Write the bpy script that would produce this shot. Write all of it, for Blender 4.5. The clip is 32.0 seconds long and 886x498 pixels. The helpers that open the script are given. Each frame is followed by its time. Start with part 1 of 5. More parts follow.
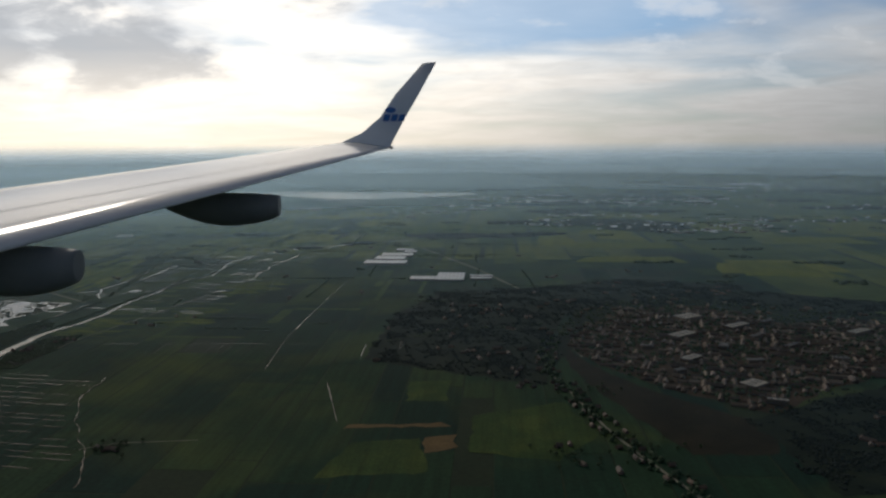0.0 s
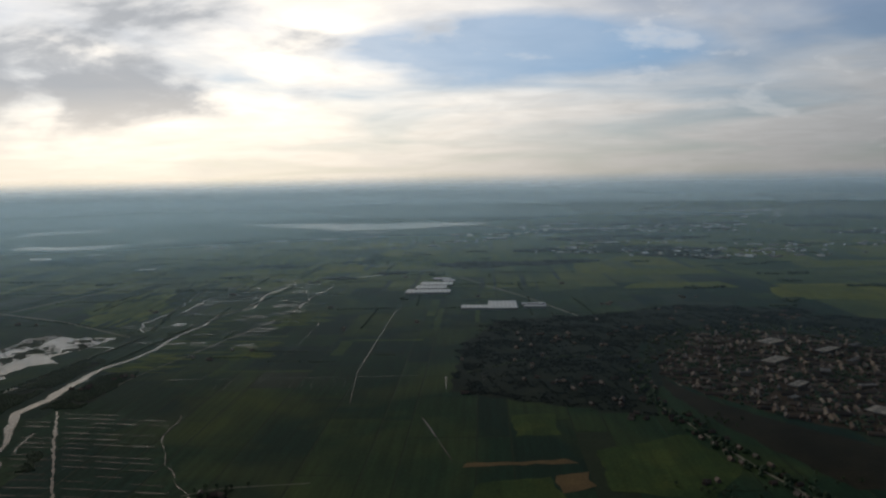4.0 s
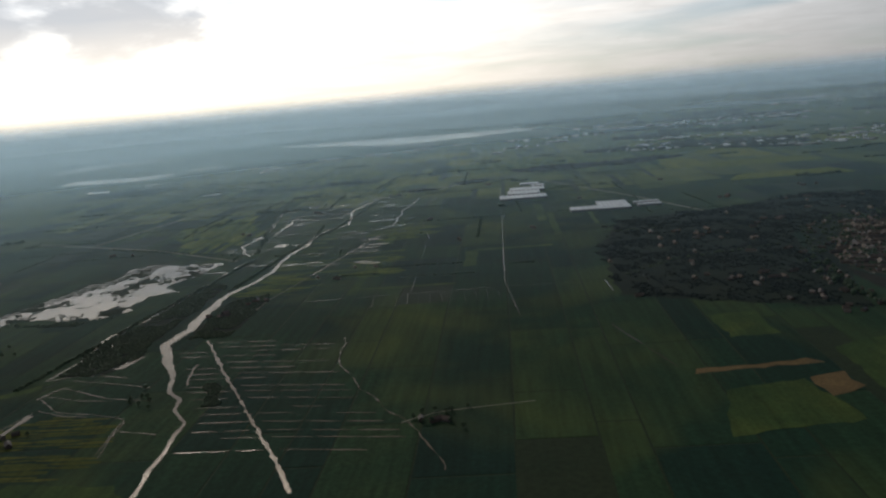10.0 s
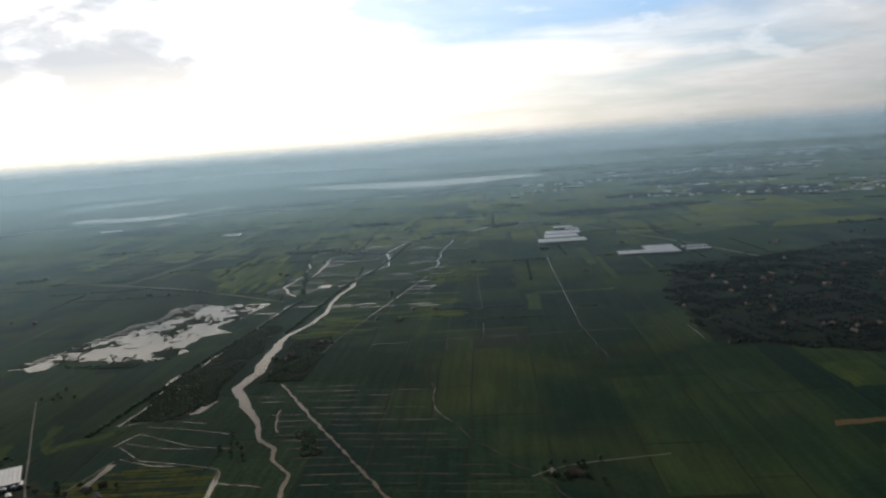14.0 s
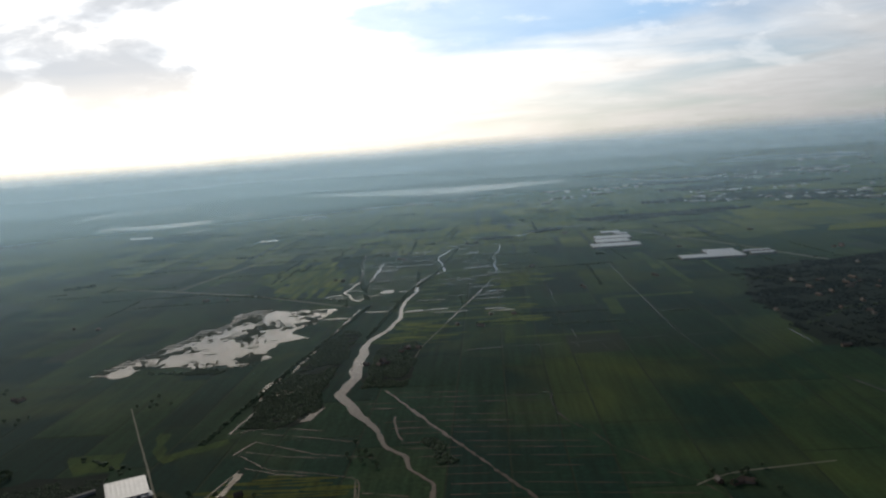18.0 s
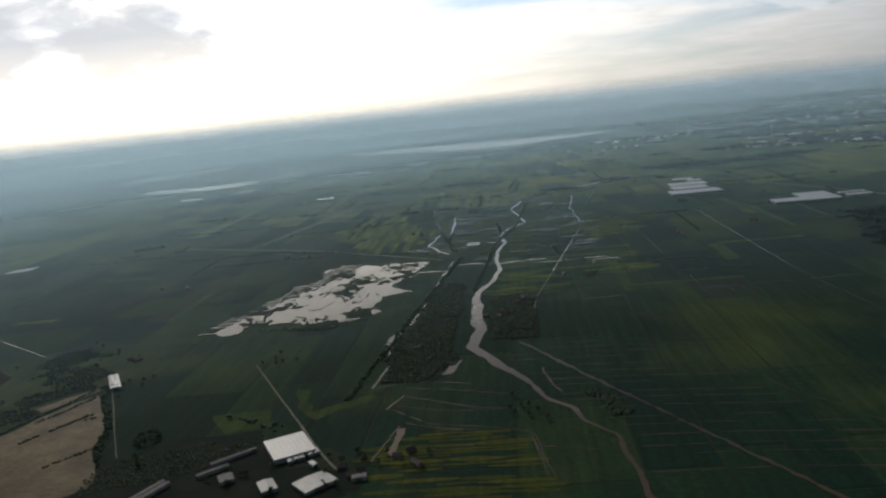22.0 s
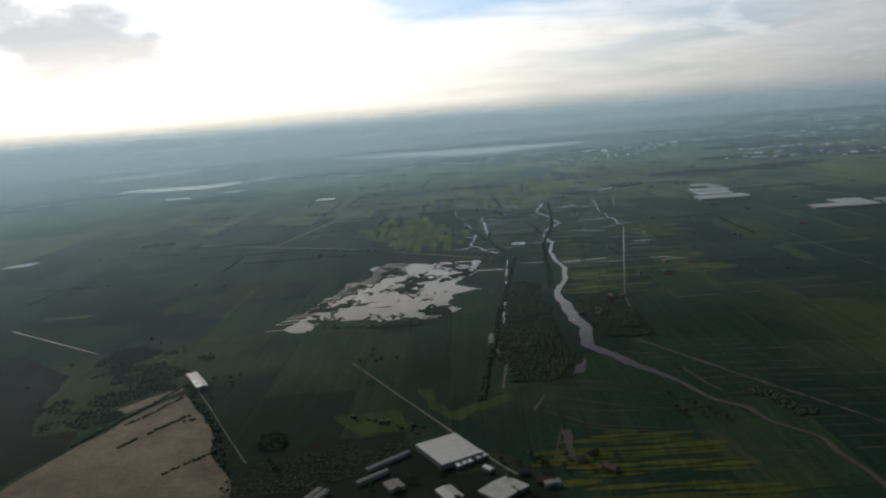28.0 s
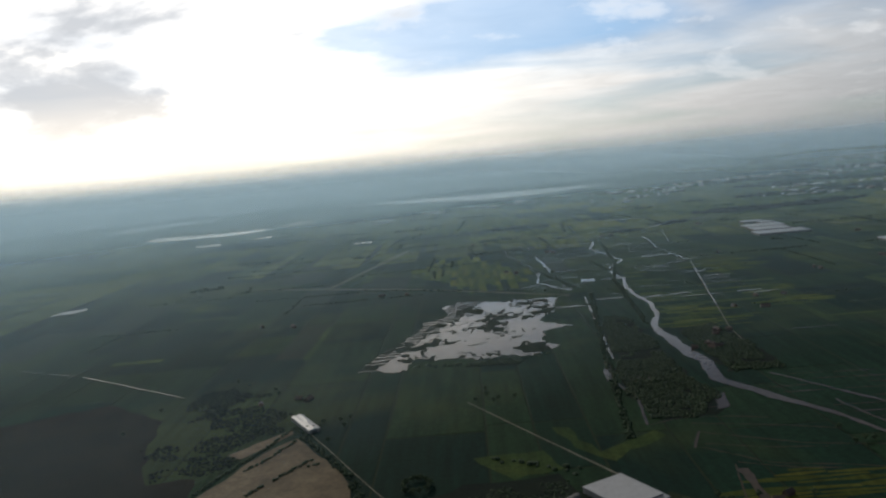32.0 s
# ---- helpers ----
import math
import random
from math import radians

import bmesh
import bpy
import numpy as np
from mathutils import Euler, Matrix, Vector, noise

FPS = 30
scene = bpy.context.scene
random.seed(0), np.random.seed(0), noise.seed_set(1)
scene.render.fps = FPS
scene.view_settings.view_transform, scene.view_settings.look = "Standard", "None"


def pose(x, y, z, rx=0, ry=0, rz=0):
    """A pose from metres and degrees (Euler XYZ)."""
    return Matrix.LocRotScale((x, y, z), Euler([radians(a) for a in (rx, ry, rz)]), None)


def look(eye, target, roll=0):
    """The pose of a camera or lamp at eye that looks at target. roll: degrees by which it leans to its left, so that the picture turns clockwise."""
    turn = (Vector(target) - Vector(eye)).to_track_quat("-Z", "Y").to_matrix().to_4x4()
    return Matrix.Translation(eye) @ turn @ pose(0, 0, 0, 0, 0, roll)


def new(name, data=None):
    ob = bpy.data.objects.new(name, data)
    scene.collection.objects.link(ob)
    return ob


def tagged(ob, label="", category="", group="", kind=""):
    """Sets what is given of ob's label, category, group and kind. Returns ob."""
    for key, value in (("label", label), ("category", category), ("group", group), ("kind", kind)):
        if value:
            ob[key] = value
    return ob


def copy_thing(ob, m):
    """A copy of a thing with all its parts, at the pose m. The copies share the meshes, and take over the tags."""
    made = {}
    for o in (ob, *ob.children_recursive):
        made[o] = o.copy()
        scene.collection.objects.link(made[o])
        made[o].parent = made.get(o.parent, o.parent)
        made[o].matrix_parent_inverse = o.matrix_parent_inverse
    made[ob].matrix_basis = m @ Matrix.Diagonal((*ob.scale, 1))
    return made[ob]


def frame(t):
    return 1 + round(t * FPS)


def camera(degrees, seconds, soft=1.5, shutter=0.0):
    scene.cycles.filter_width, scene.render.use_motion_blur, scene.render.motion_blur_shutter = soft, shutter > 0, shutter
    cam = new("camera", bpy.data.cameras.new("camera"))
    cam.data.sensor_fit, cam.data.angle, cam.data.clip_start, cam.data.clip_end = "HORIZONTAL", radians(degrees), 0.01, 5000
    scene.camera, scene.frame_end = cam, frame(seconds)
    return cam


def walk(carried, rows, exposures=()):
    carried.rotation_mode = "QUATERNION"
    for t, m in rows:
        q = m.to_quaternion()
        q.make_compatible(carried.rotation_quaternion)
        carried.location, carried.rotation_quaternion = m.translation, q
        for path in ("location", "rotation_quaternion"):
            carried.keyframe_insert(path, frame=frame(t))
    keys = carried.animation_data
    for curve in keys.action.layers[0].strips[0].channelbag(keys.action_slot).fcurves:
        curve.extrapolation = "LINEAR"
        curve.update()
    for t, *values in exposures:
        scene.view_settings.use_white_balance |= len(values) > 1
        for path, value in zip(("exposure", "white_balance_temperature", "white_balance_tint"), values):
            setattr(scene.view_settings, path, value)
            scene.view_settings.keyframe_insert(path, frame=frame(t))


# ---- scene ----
cam = camera(60.00, 32.0, soft=2.4)
# seconds, x, y, z, yaw, pitch, roll
ROWS = [
    (0.0, -3.28, -17.75, 181.20, 3.785, -7.902, 0.409),
    (0.5, -13.91, -14.62, 180.19, 3.890, -7.326, 0.791),
    (1.0, -24.52, -11.51, 179.14, 3.943, -6.847, 1.287),
    (1.5, -35.06, -8.39, 178.03, 3.512, -6.479, 0.812),
    (2.0, -45.49, -5.19, 176.87, 3.117, -6.045, 1.127),
    (2.5, -55.74, -1.78, 175.65, 2.915, -5.788, 1.073),
    (3.0, -65.75, 1.92, 174.40, 2.593, -5.664, 0.749),
    (3.5, -75.46, 5.95, 173.18, 2.712, -5.483, 0.978),
    (5.5, -111.41, 24.77, 168.43, 4.521, -6.096, 1.416),
    (6.0, -120.37, 29.14, 167.22, 5.198, -6.443, 1.559),
    (6.5, -129.35, 33.31, 166.00, 4.853, -6.728, 1.784),
    (7.0, -138.40, 37.24, 164.80, 3.454, -6.912, 2.253),
    (7.5, -147.50, 40.95, 163.66, 2.248, -6.620, 2.142),
    (8.0, -156.66, 44.44, 162.57, 1.914, -6.232, 2.247),
    (8.5, -165.83, 47.75, 161.54, 2.113, -6.070, 1.523),
    (9.0, -174.97, 50.92, 160.58, 3.554, -9.016, 1.225),
    (9.5, -184.05, 53.98, 159.71, 5.719, -10.231, 2.510),
    (10.0, -193.07, 56.92, 158.92, 3.932, -11.807, 4.976),
    (10.5, -202.01, 59.76, 158.21, 2.697, -10.156, 3.956),
    (11.0, -210.86, 62.50, 157.59, 3.118, -9.323, 4.465),
    (11.5, -219.63, 65.11, 157.08, 3.463, -8.216, 4.171),
    (12.0, -228.36, 67.58, 156.71, 3.747, -8.263, 5.022),
    (12.5, -237.05, 69.90, 156.49, 3.553, -8.537, 5.328),
    (13.0, -245.72, 72.04, 156.35, 2.866, -8.558, 5.216),
    (13.5, -254.37, 74.01, 156.25, 3.105, -8.322, 4.492),
    (15.5, -288.88, 80.10, 156.10, 3.140, -9.255, 3.436),
    (16.0, -297.61, 81.31, 155.91, 4.624, -8.808, 3.253),
    (16.5, -306.42, 82.41, 155.64, 5.242, -7.078, 3.214),
    (17.0, -315.31, 83.46, 155.29, 3.987, -6.477, 3.743),
    (17.5, -324.28, 84.54, 154.87, 3.537, -6.439, 3.631),
    (18.0, -333.24, 85.86, 154.45, 3.178, -7.831, 4.222),
    (18.5, -342.15, 87.52, 154.05, 2.705, -9.490, 4.074),
    (19.0, -351.00, 89.53, 153.62, 3.741, -9.695, 4.372),
    (19.5, -359.82, 91.81, 153.09, 4.261, -9.153, 4.203),
    (20.0, -368.67, 94.20, 152.42, 4.754, -9.463, 4.035),
    (20.5, -377.56, 96.57, 151.63, 4.584, -10.145, 4.408),
    (21.0, -386.41, 98.93, 150.73, 3.706, -10.971, 5.090),
    (21.5, -395.15, 101.30, 149.78, 3.539, -11.404, 5.781),
    (22.0, -403.74, 103.70, 148.78, 4.561, -10.797, 5.861),
    (22.5, -412.22, 106.07, 147.78, 5.076, -9.785, 6.985),
    (23.0, -420.66, 108.32, 146.76, 4.543, -8.836, 5.252),
    (23.5, -429.06, 110.48, 145.80, 3.595, -9.425, 2.959),
    (24.0, -437.34, 112.61, 144.92, 3.445, -9.902, 2.262),
    (24.5, -445.55, 114.71, 144.11, 3.219, -10.242, 2.833),
    (25.0, -453.71, 116.82, 143.37, 3.205, -10.440, 2.866),
    (25.5, -461.83, 118.92, 142.66, 3.112, -10.523, 2.951),
    (27.5, -494.35, 127.26, 139.54, 1.649, -10.305, 4.162),
    (28.0, -502.32, 129.73, 138.77, 1.039, -10.272, 4.282),
    (28.5, -510.22, 132.34, 137.98, 1.011, -10.003, 4.542),
    (29.0, -518.09, 135.05, 137.13, 1.524, -8.939, 5.637),
    (29.5, -525.97, 137.73, 136.19, 1.513, -8.122, 5.232),
    (30.0, -533.88, 140.32, 135.14, 1.255, -7.735, 5.106),
    (30.5, -541.75, 142.82, 134.04, 1.438, -7.432, 5.316),
    (31.0, -549.58, 145.20, 132.90, 1.646, -7.067, 5.438),
    (31.5, -557.39, 147.47, 131.74, 1.530, -6.742, 5.619),
    (32.0, -565.19, 149.69, 130.59, 1.195, -6.666, 5.243),
]
EXPOSURES = [(0.0, 0.12), (3.0, -0.02), (6.0, -0.1), (9.2, -0.16), (10.0, 0.42), (11.0, 0.57), (13.0, 0.63), (18.0, 0.59), (22.0, 0.56), (25.0, 0.55), (28.0, 0.5), (32.0, 0.46)]
walk(cam, [(t, pose(x, y, z, 90 + pitch, roll, yaw)) for t, x, y, z, yaw, pitch, roll in ROWS], EXPOSURES)

# ---- sky and sun ----
SUN_AZ, SUN_EL = 25.0, 30.0      # degrees left of north, degrees up
to_sun = Vector((-math.sin(radians(SUN_AZ)) * math.cos(radians(SUN_EL)), math.cos(radians(SUN_AZ)) * math.cos(radians(SUN_EL)), math.sin(radians(SUN_EL))))
sun = new("sun", bpy.data.lights.new("sun", "SUN"))
sun.data.energy, sun.data.angle, sun.data.color = 0.62, radians(10.0), (1.0, 0.92, 0.82)
sun.matrix_world = look(to_sun * 3000, (0, 0, 0))


def node(tree, kind, **inputs):
    n = tree.nodes.new(kind)
    for key, value in inputs.items():
        if key.startswith("_"):
            n.inputs[int(key[1:])].default_value = value
        else:
            n.inputs[key].default_value = value
    return n


def link(tree, a, b):
    tree.links.new(a, b)


def math_node(tree, op, a=None, b=None, clamp=False):
    n = tree.nodes.new("ShaderNodeMath")
    n.operation, n.use_clamp = op, clamp
    for i, v in enumerate((a, b)):
        if v is None:
            continue
        if isinstance(v, (int, float)):
            n.inputs[i].default_value = v
        else:
            tree.links.new(v, n.inputs[i])
    return n.outputs[0]


def ramp(tree, value, stops):
    n = tree.nodes.new("ShaderNodeValToRGB")
    el = n.color_ramp.elements
    while len(el) < len(stops):
        el.new(0.5)
    for e, (p, c) in zip(el, stops):
        e.position, e.color = p, (c, c, c, 1) if isinstance(c, (int, float)) else (*c, 1)
    tree.links.new(value, n.inputs[0])
    return n.outputs[0]


def mix(tree, fac, a, b, blend="MIX"):
    n = tree.nodes.new("ShaderNodeMix")
    n.data_type, n.blend_type = "RGBA", blend
    for i, v in ((0, fac), (6, a), (7, b)):
        if isinstance(v, (int, float)):
            n.inputs[i].default_value = v
        elif isinstance(v, tuple):
            n.inputs[i].default_value = (*v, 1)
        else:
            tree.links.new(v, n.inputs[i])
    return n.outputs[2]


world = bpy.data.worlds.new("world")
scene.world = world
world.use_nodes = True
wt = world.node_tree
wt.nodes.clear()
sky = wt.nodes.new("ShaderNodeTexSky")
sky.sky_type, sky.sun_disc = "NISHITA", False
sky.sun_elevation, sky.sun_rotation = radians(SUN_EL), radians(-SUN_AZ)
sky.air_density, sky.dust_density, sky.ozone_density = 1.0, 0.3, 1.0
coord = wt.nodes.new("ShaderNodeTexCoord")
parts = wt.nodes.new("ShaderNodeSeparateXYZ")
link(wt, coord.outputs["Generated"], parts.inputs[0])
# high thin cloud, laid on a flat layer overhead and so drawn out towards the horizon
up = math_node(wt, "ADD", math_node(wt, "MAXIMUM", parts.outputs[2], 0.0), 0.10)
lay = wt.nodes.new("ShaderNodeCombineXYZ")
link(wt, math_node(wt, "DIVIDE", parts.outputs[0], up), lay.inputs[0])
link(wt, math_node(wt, "DIVIDE", parts.outputs[1], up), lay.inputs[1])
veil = node(wt, "ShaderNodeTexNoise", Scale=0.50, Detail=5.0, Roughness=0.48, Distortion=0.5)
link(wt, lay.outputs[0], veil.inputs["Vector"])
veil_mask = ramp(wt, veil.outputs[0], [(0.36, 0.34), (0.56, 1.0)])
# the glow of the sun behind the cloud
toward = wt.nodes.new("ShaderNodeVectorMath")
toward.operation = "DOT_PRODUCT"
link(wt, coord.outputs["Generated"], toward.inputs[0])
toward.inputs[1].default_value = to_sun
near_sun = math_node(wt, "POWER", math_node(wt, "MAXIMUM", toward.outputs["Value"], 0.0), 11.0)
wide_sun = math_node(wt, "POWER", math_node(wt, "MAXIMUM", toward.outputs["Value"], 0.0), 2.5)
low_sun = math_node(wt, "POWER", math_node(wt, "MAXIMUM", toward.outputs["Value"], 0.0), 5.0)
ahead = math_node(wt, "MAXIMUM", parts.outputs[1], 0.02)
side = math_node(wt, "DIVIDE", parts.outputs[0], ahead)
climb = math_node(wt, "DIVIDE", parts.outputs[2], ahead)


def heap(side_at, climb_at, side_wide, climb_wide, weight):
    """How much cloud one part of the bank holds: most at its middle, none past its reach."""
    a = math_node(wt, "POWER", math_node(wt, "ABSOLUTE", math_node(wt, "DIVIDE", math_node(wt, "SUBTRACT", side, side_at), side_wide)), 2.0)
    b = math_node(wt, "POWER", math_node(wt, "ABSOLUTE", math_node(wt, "DIVIDE", math_node(wt, "SUBTRACT", climb, climb_at), climb_wide)), 2.0)
    return math_node(wt, "MULTIPLY", math_node(wt, "MAXIMUM", math_node(wt, "SUBTRACT", 1.0, math_node(wt, "ADD", a, b)), 0.0), weight)


# a blue opening in the veil, high in the north
opening_at = wt.nodes.new("ShaderNodeCombineXYZ")
link(wt, math_node(wt, "MULTIPLY", side, 4.0), opening_at.inputs[0])
link(wt, math_node(wt, "MULTIPLY", climb, 16.0), opening_at.inputs[1])
wander = node(wt, "ShaderNodeTexNoise", Scale=1.0, Detail=6.0, Roughness=0.55)
link(wt, opening_at.outputs[0], wander.inputs["Vector"])
opening = math_node(wt, "ADD", heap(0.04, 0.160, 0.30, 0.056, 1.0), math_node(wt, "MULTIPLY", math_node(wt, "SUBTRACT", wander.outputs[0], 0.5), 1.1))
open_sky = ramp(wt, opening, [(0.16, 0.0), (0.62, 0.70)])
veil_mask = math_node(wt, "MULTIPLY", veil_mask, math_node(wt, "SUBTRACT", 1.0, open_sky))
overhead = ramp(wt, parts.outputs[2], [(0.17, 0.0), (0.30, 1.0)])      # the veil thins out higher up, most of all in the east
eastward = ramp(wt, math_node(wt, "ADD", math_node(wt, "MULTIPLY", parts.outputs[0], 0.5), 0.5), [(0.38, 0.62), (0.54, 0.97)])
veil_mask = math_node(wt, "MULTIPLY", veil_mask, math_node(wt, "SUBTRACT", 1.0, math_node(wt, "MULTIPLY", overhead, eastward)))
cloud_colour = mix(wt, near_sun, mix(wt, wide_sun, (3.2, 3.8, 4.5), (22.6, 22.4, 22.2)), (50.0, 42.0, 31.0))
puff = node(wt, "ShaderNodeTexNoise", Scale=2.4, Detail=6.0, Roughness=0.6, Distortion=0.6)
link(wt, lay.outputs[0], puff.inputs["Vector"])
cloud_colour = mix(wt, 1.0, cloud_colour, ramp(wt, puff.outputs[0], [(0.33, 0.90), (0.67, 1.09)]), "MULTIPLY")
deep_sky = mix(wt, 1.0, sky.outputs[0], (0.50, 0.78, 1.12), "MULTIPLY")
deep_sky = mix(wt, 1.0, deep_sky, ramp(wt, parts.outputs[2], [(0.19, 1.0), (0.28, 0.5), (0.45, 0.2)]), "MULTIPLY")      # darker overhead
sky_cloud = mix(wt, veil_mask, mix(wt, open_sky, deep_sky, (4.6, 8.4, 13.2)), cloud_colour)
# a bank of grey cloud low in the north-west, breaking up into puffs towards the north
bank_at = wt.nodes.new("ShaderNodeCombineXYZ")
link(wt, math_node(wt, "MULTIPLY", side, 6.5), bank_at.inputs[0])
link(wt, math_node(wt, "MULTIPLY", climb, 19.0), bank_at.inputs[1])
billow = node(wt, "ShaderNodeTexNoise", Scale=1.0, Detail=8.0, Roughness=0.56, Distortion=0.25)
link(wt, bank_at.outputs[0], billow.inputs["Vector"])
bank = billow.outputs[0]
for mass in (heap(-0.46, 0.215, 0.20, 0.046, 0.36), heap(-0.64, 0.122, 0.31, 0.088, 0.34), heap(-0.47, 0.112, 0.20, 0.040, 0.18), heap(-0.44, 0.160, 0.22, 0.032, 0.12), heap(-0.23, 0.112, 0.07, 0.022, 0.16),
             heap(-0.21, 0.172, 0.07, 0.022, 0.20), heap(-0.07, 0.183, 0.06, 0.022, 0.20), heap(-0.60, 0.104, 0.06, 0.026, -0.26)):
    bank = math_node(wt, "ADD", bank, mass)
bank_mask = ramp(wt, bank, [(0.56, 0.0), (0.65, 0.42), (0.80, 0.92)])
bank_colour = mix(wt, ramp(wt, bank, [(0.62, 0.0), (0.86, 1.0)]), (15.5, 15.7, 16.0), (8.8, 9.2, 9.8))
sky_cloud = mix(wt, bank_mask, sky_cloud, bank_colour)
# haze over the far land and along the horizon
flat = math_node(wt, "SUBTRACT", 1.0, math_node(wt, "MULTIPLY", math_node(wt, "ABSOLUTE", parts.outputs[2]), 9.0), True)
haze_colour = mix(wt, near_sun, mix(wt, low_sun, (4.9, 4.9, 4.9), (28.0, 25.2, 21.0)), (42.0, 34.0, 24.0))
sky_haze = mix(wt, math_node(wt, "MULTIPLY", flat, 0.75), sky_cloud, haze_colour)
below = ramp(wt, math_node(wt, "ADD", math_node(wt, "MULTIPLY", parts.outputs[2], 10.0), 0.5), [(0.20, 1.0), (0.36, 0.72), (0.49, 0.0)])      # the land melts into the sky
land = mix(wt, low_sun, (2.6, 4.4, 5.8), (20.0, 22.5, 23.5))
full_sky = mix(wt, below, sky_haze, land)
back = node(wt, "ShaderNodeBackground", Strength=0.05)
link(wt, full_sky, back.inputs[0])
out = wt.nodes.new("ShaderNodeOutputWorld")
link(wt, back.outputs[0], out.inputs[0])


# ---- materials ----
def material(name, colours, scale=0.05, fine=0.8, rough=0.85, spec=0.5, bump=0.3, random_mix=0.0, island=False, metal=0.0, haze_sheen=0.0, stripe=False, worn=1.0, sun_patches=0.0):
    """A surface of two to four colours in patches, with a fine grain on top and a tint for each piece."""
    m = bpy.data.materials.new(name)
    m.use_nodes = True
    t = m.node_tree
    b = t.nodes["Principled BSDF"]
    geo = t.nodes.new("ShaderNodeNewGeometry")
    big = node(t, "ShaderNodeTexNoise", Scale=scale, Detail=4.0, Roughness=0.6)
    link(t, geo.outputs["Position"], big.inputs["Vector"])
    small = node(t, "ShaderNodeTexNoise", Scale=fine, Detail=3.0, Roughness=0.7)
    link(t, geo.outputs["Position"], small.inputs["Vector"])
    value = big.outputs[0]
    if random_mix:
        if island:
            rnd = geo.outputs["Random Per Island"]
        else:
            rnd = t.nodes.new("ShaderNodeObjectInfo").outputs["Random"]
        value = math_node(t, "ADD", math_node(t, "MULTIPLY", value, 1 - random_mix), math_node(t, "MULTIPLY", rnd, random_mix))
    n = len(colours)
    lo, hi = (0.05, 0.95) if random_mix else (0.3, 0.7)
    col = ramp(t, value, [(lo + (hi - lo) * i / max(1, n - 1), c) for i, c in enumerate(colours)])
    grain = ramp(t, small.outputs[0], [(0.25, 1.0 - 0.38 * worn), (0.75, 1.0 + 0.3 * worn)])
    col = mix(t, 1.0, col, grain, "MULTIPLY")
    if sun_patches:      # broad lighter and darker stretches painting cloud-gap sun and cloud shadow into grassland
        broad = node(t, "ShaderNodeTexNoise", Scale=0.0062, Detail=3.0, Roughness=0.55, Distortion=0.4)
        link(t, geo.outputs["Position"], broad.inputs["Vector"])
        col = mix(t, ramp(t, broad.outputs[0], [(0.50, 0.0), (0.68, sun_patches)]), col, (0.112, 0.132, 0.024))
        col = mix(t, ramp(t, broad.outputs[0], [(0.30, 0.6), (0.44, 0.0)]), col, (0.010, 0.020, 0.011))
    if stripe:      # drains and mowing lines running north
        along = node(t, "ShaderNodeMapping", Scale=(0.22, 0.012, 1.0))
        link(t, geo.outputs["Position"], along.inputs["Vector"])
        lines = node(t, "ShaderNodeTexNoise", Scale=1.0, Detail=3.0, Roughness=0.7)
        link(t, along.outputs[0], lines.inputs["Vector"])
        col = mix(t, 1.0, col, ramp(t, lines.outputs[0], [(0.34, 0.80), (0.66, 1.2)]), "MULTIPLY")
    link(t, col, b.inputs["Base Color"])
    b.inputs["Roughness"].default_value = rough
    b.inputs["Specular IOR Level"].default_value = spec
    b.inputs["Metallic"].default_value = metal
    # teal sheen, strongest at grazing angles, imitates haze over far surfaces
    b.inputs["Sheen Weight"].default_value = haze_sheen
    b.inputs["Sheen Roughness"].default_value = 0.25
    b.inputs["Sheen Tint"].default_value = (0.62, 0.94, 0.90, 1)
    if bump:
        bn = node(t, "ShaderNodeBump", Strength=bump, Distance=0.25)
        link(t, small.outputs[0], bn.inputs["Height"])
        link(t, bn.outputs[0], b.inputs["Normal"])
    return m


def water_material(name, base, rough, ripple, gloss):
    m = bpy.data.materials.new(name)
    m.use_nodes = True
    t = m.node_tree
    b = t.nodes["Principled BSDF"]
    geo = t.nodes.new("ShaderNodeNewGeometry")
    n = node(t, "ShaderNodeTexNoise", Scale=0.35, Detail=3.0, Roughness=0.6)
    link(t, geo.outputs["Position"], n.inputs["Vector"])
    wind = node(t, "ShaderNodeTexNoise", Scale=0.03, Detail=3.0, Roughness=0.5)
    link(t, geo.outputs["Position"], wind.inputs["Vector"])
    link(t, ramp(t, wind.outputs[0], [(0.3, rough * 0.6), (0.7, rough * 1.6)]), b.inputs["Roughness"])
    link(t, mix(t, n.outputs[0], base, tuple(c * 1.8 for c in base)), b.inputs["Base Color"])
    b.inputs["IOR"].default_value = 1.33
    b.inputs["Specular IOR Level"].default_value = gloss
    b.inputs["Specular Tint"].default_value = (1.0, 0.90, 0.64, 1)
    bn = node(t, "ShaderNodeBump", Strength=ripple, Distance=0.1)
    link(t, n.outputs[0], bn.inputs["Height"])
    link(t, bn.outputs[0], b.inputs["Normal"])
    return m


GRASS = material("pasture_grass", [(0.003, 0.018, 0.014), (0.006, 0.027, 0.017), (0.010, 0.037, 0.018), (0.018, 0.046, 0.018), (0.046, 0.070, 0.019)], 0.012, 0.35, 0.95, 0.12, 0.4, 0.5, haze_sheen=0.07, stripe=True, sun_patches=0.35)
# far grass is lighter and yellower, sunlight painted into its colours
GRASS_FAR = material("far_grass_painted_sun", [(0.016, 0.036, 0.014), (0.036, 0.064, 0.018), (0.072, 0.098, 0.023), (0.135, 0.150, 0.032)], 0.004, 0.02, 0.95, 0.1, 0.0, 0.6, True, haze_sheen=0.10, sun_patches=0.7)
MEADOW = material("bright_meadow", [(0.022, 0.050, 0.015), (0.040, 0.070, 0.018), (0.070, 0.096, 0.021)], 0.03, 0.5, 0.95, 0.1, 0.4, haze_sheen=0.12, stripe=True)
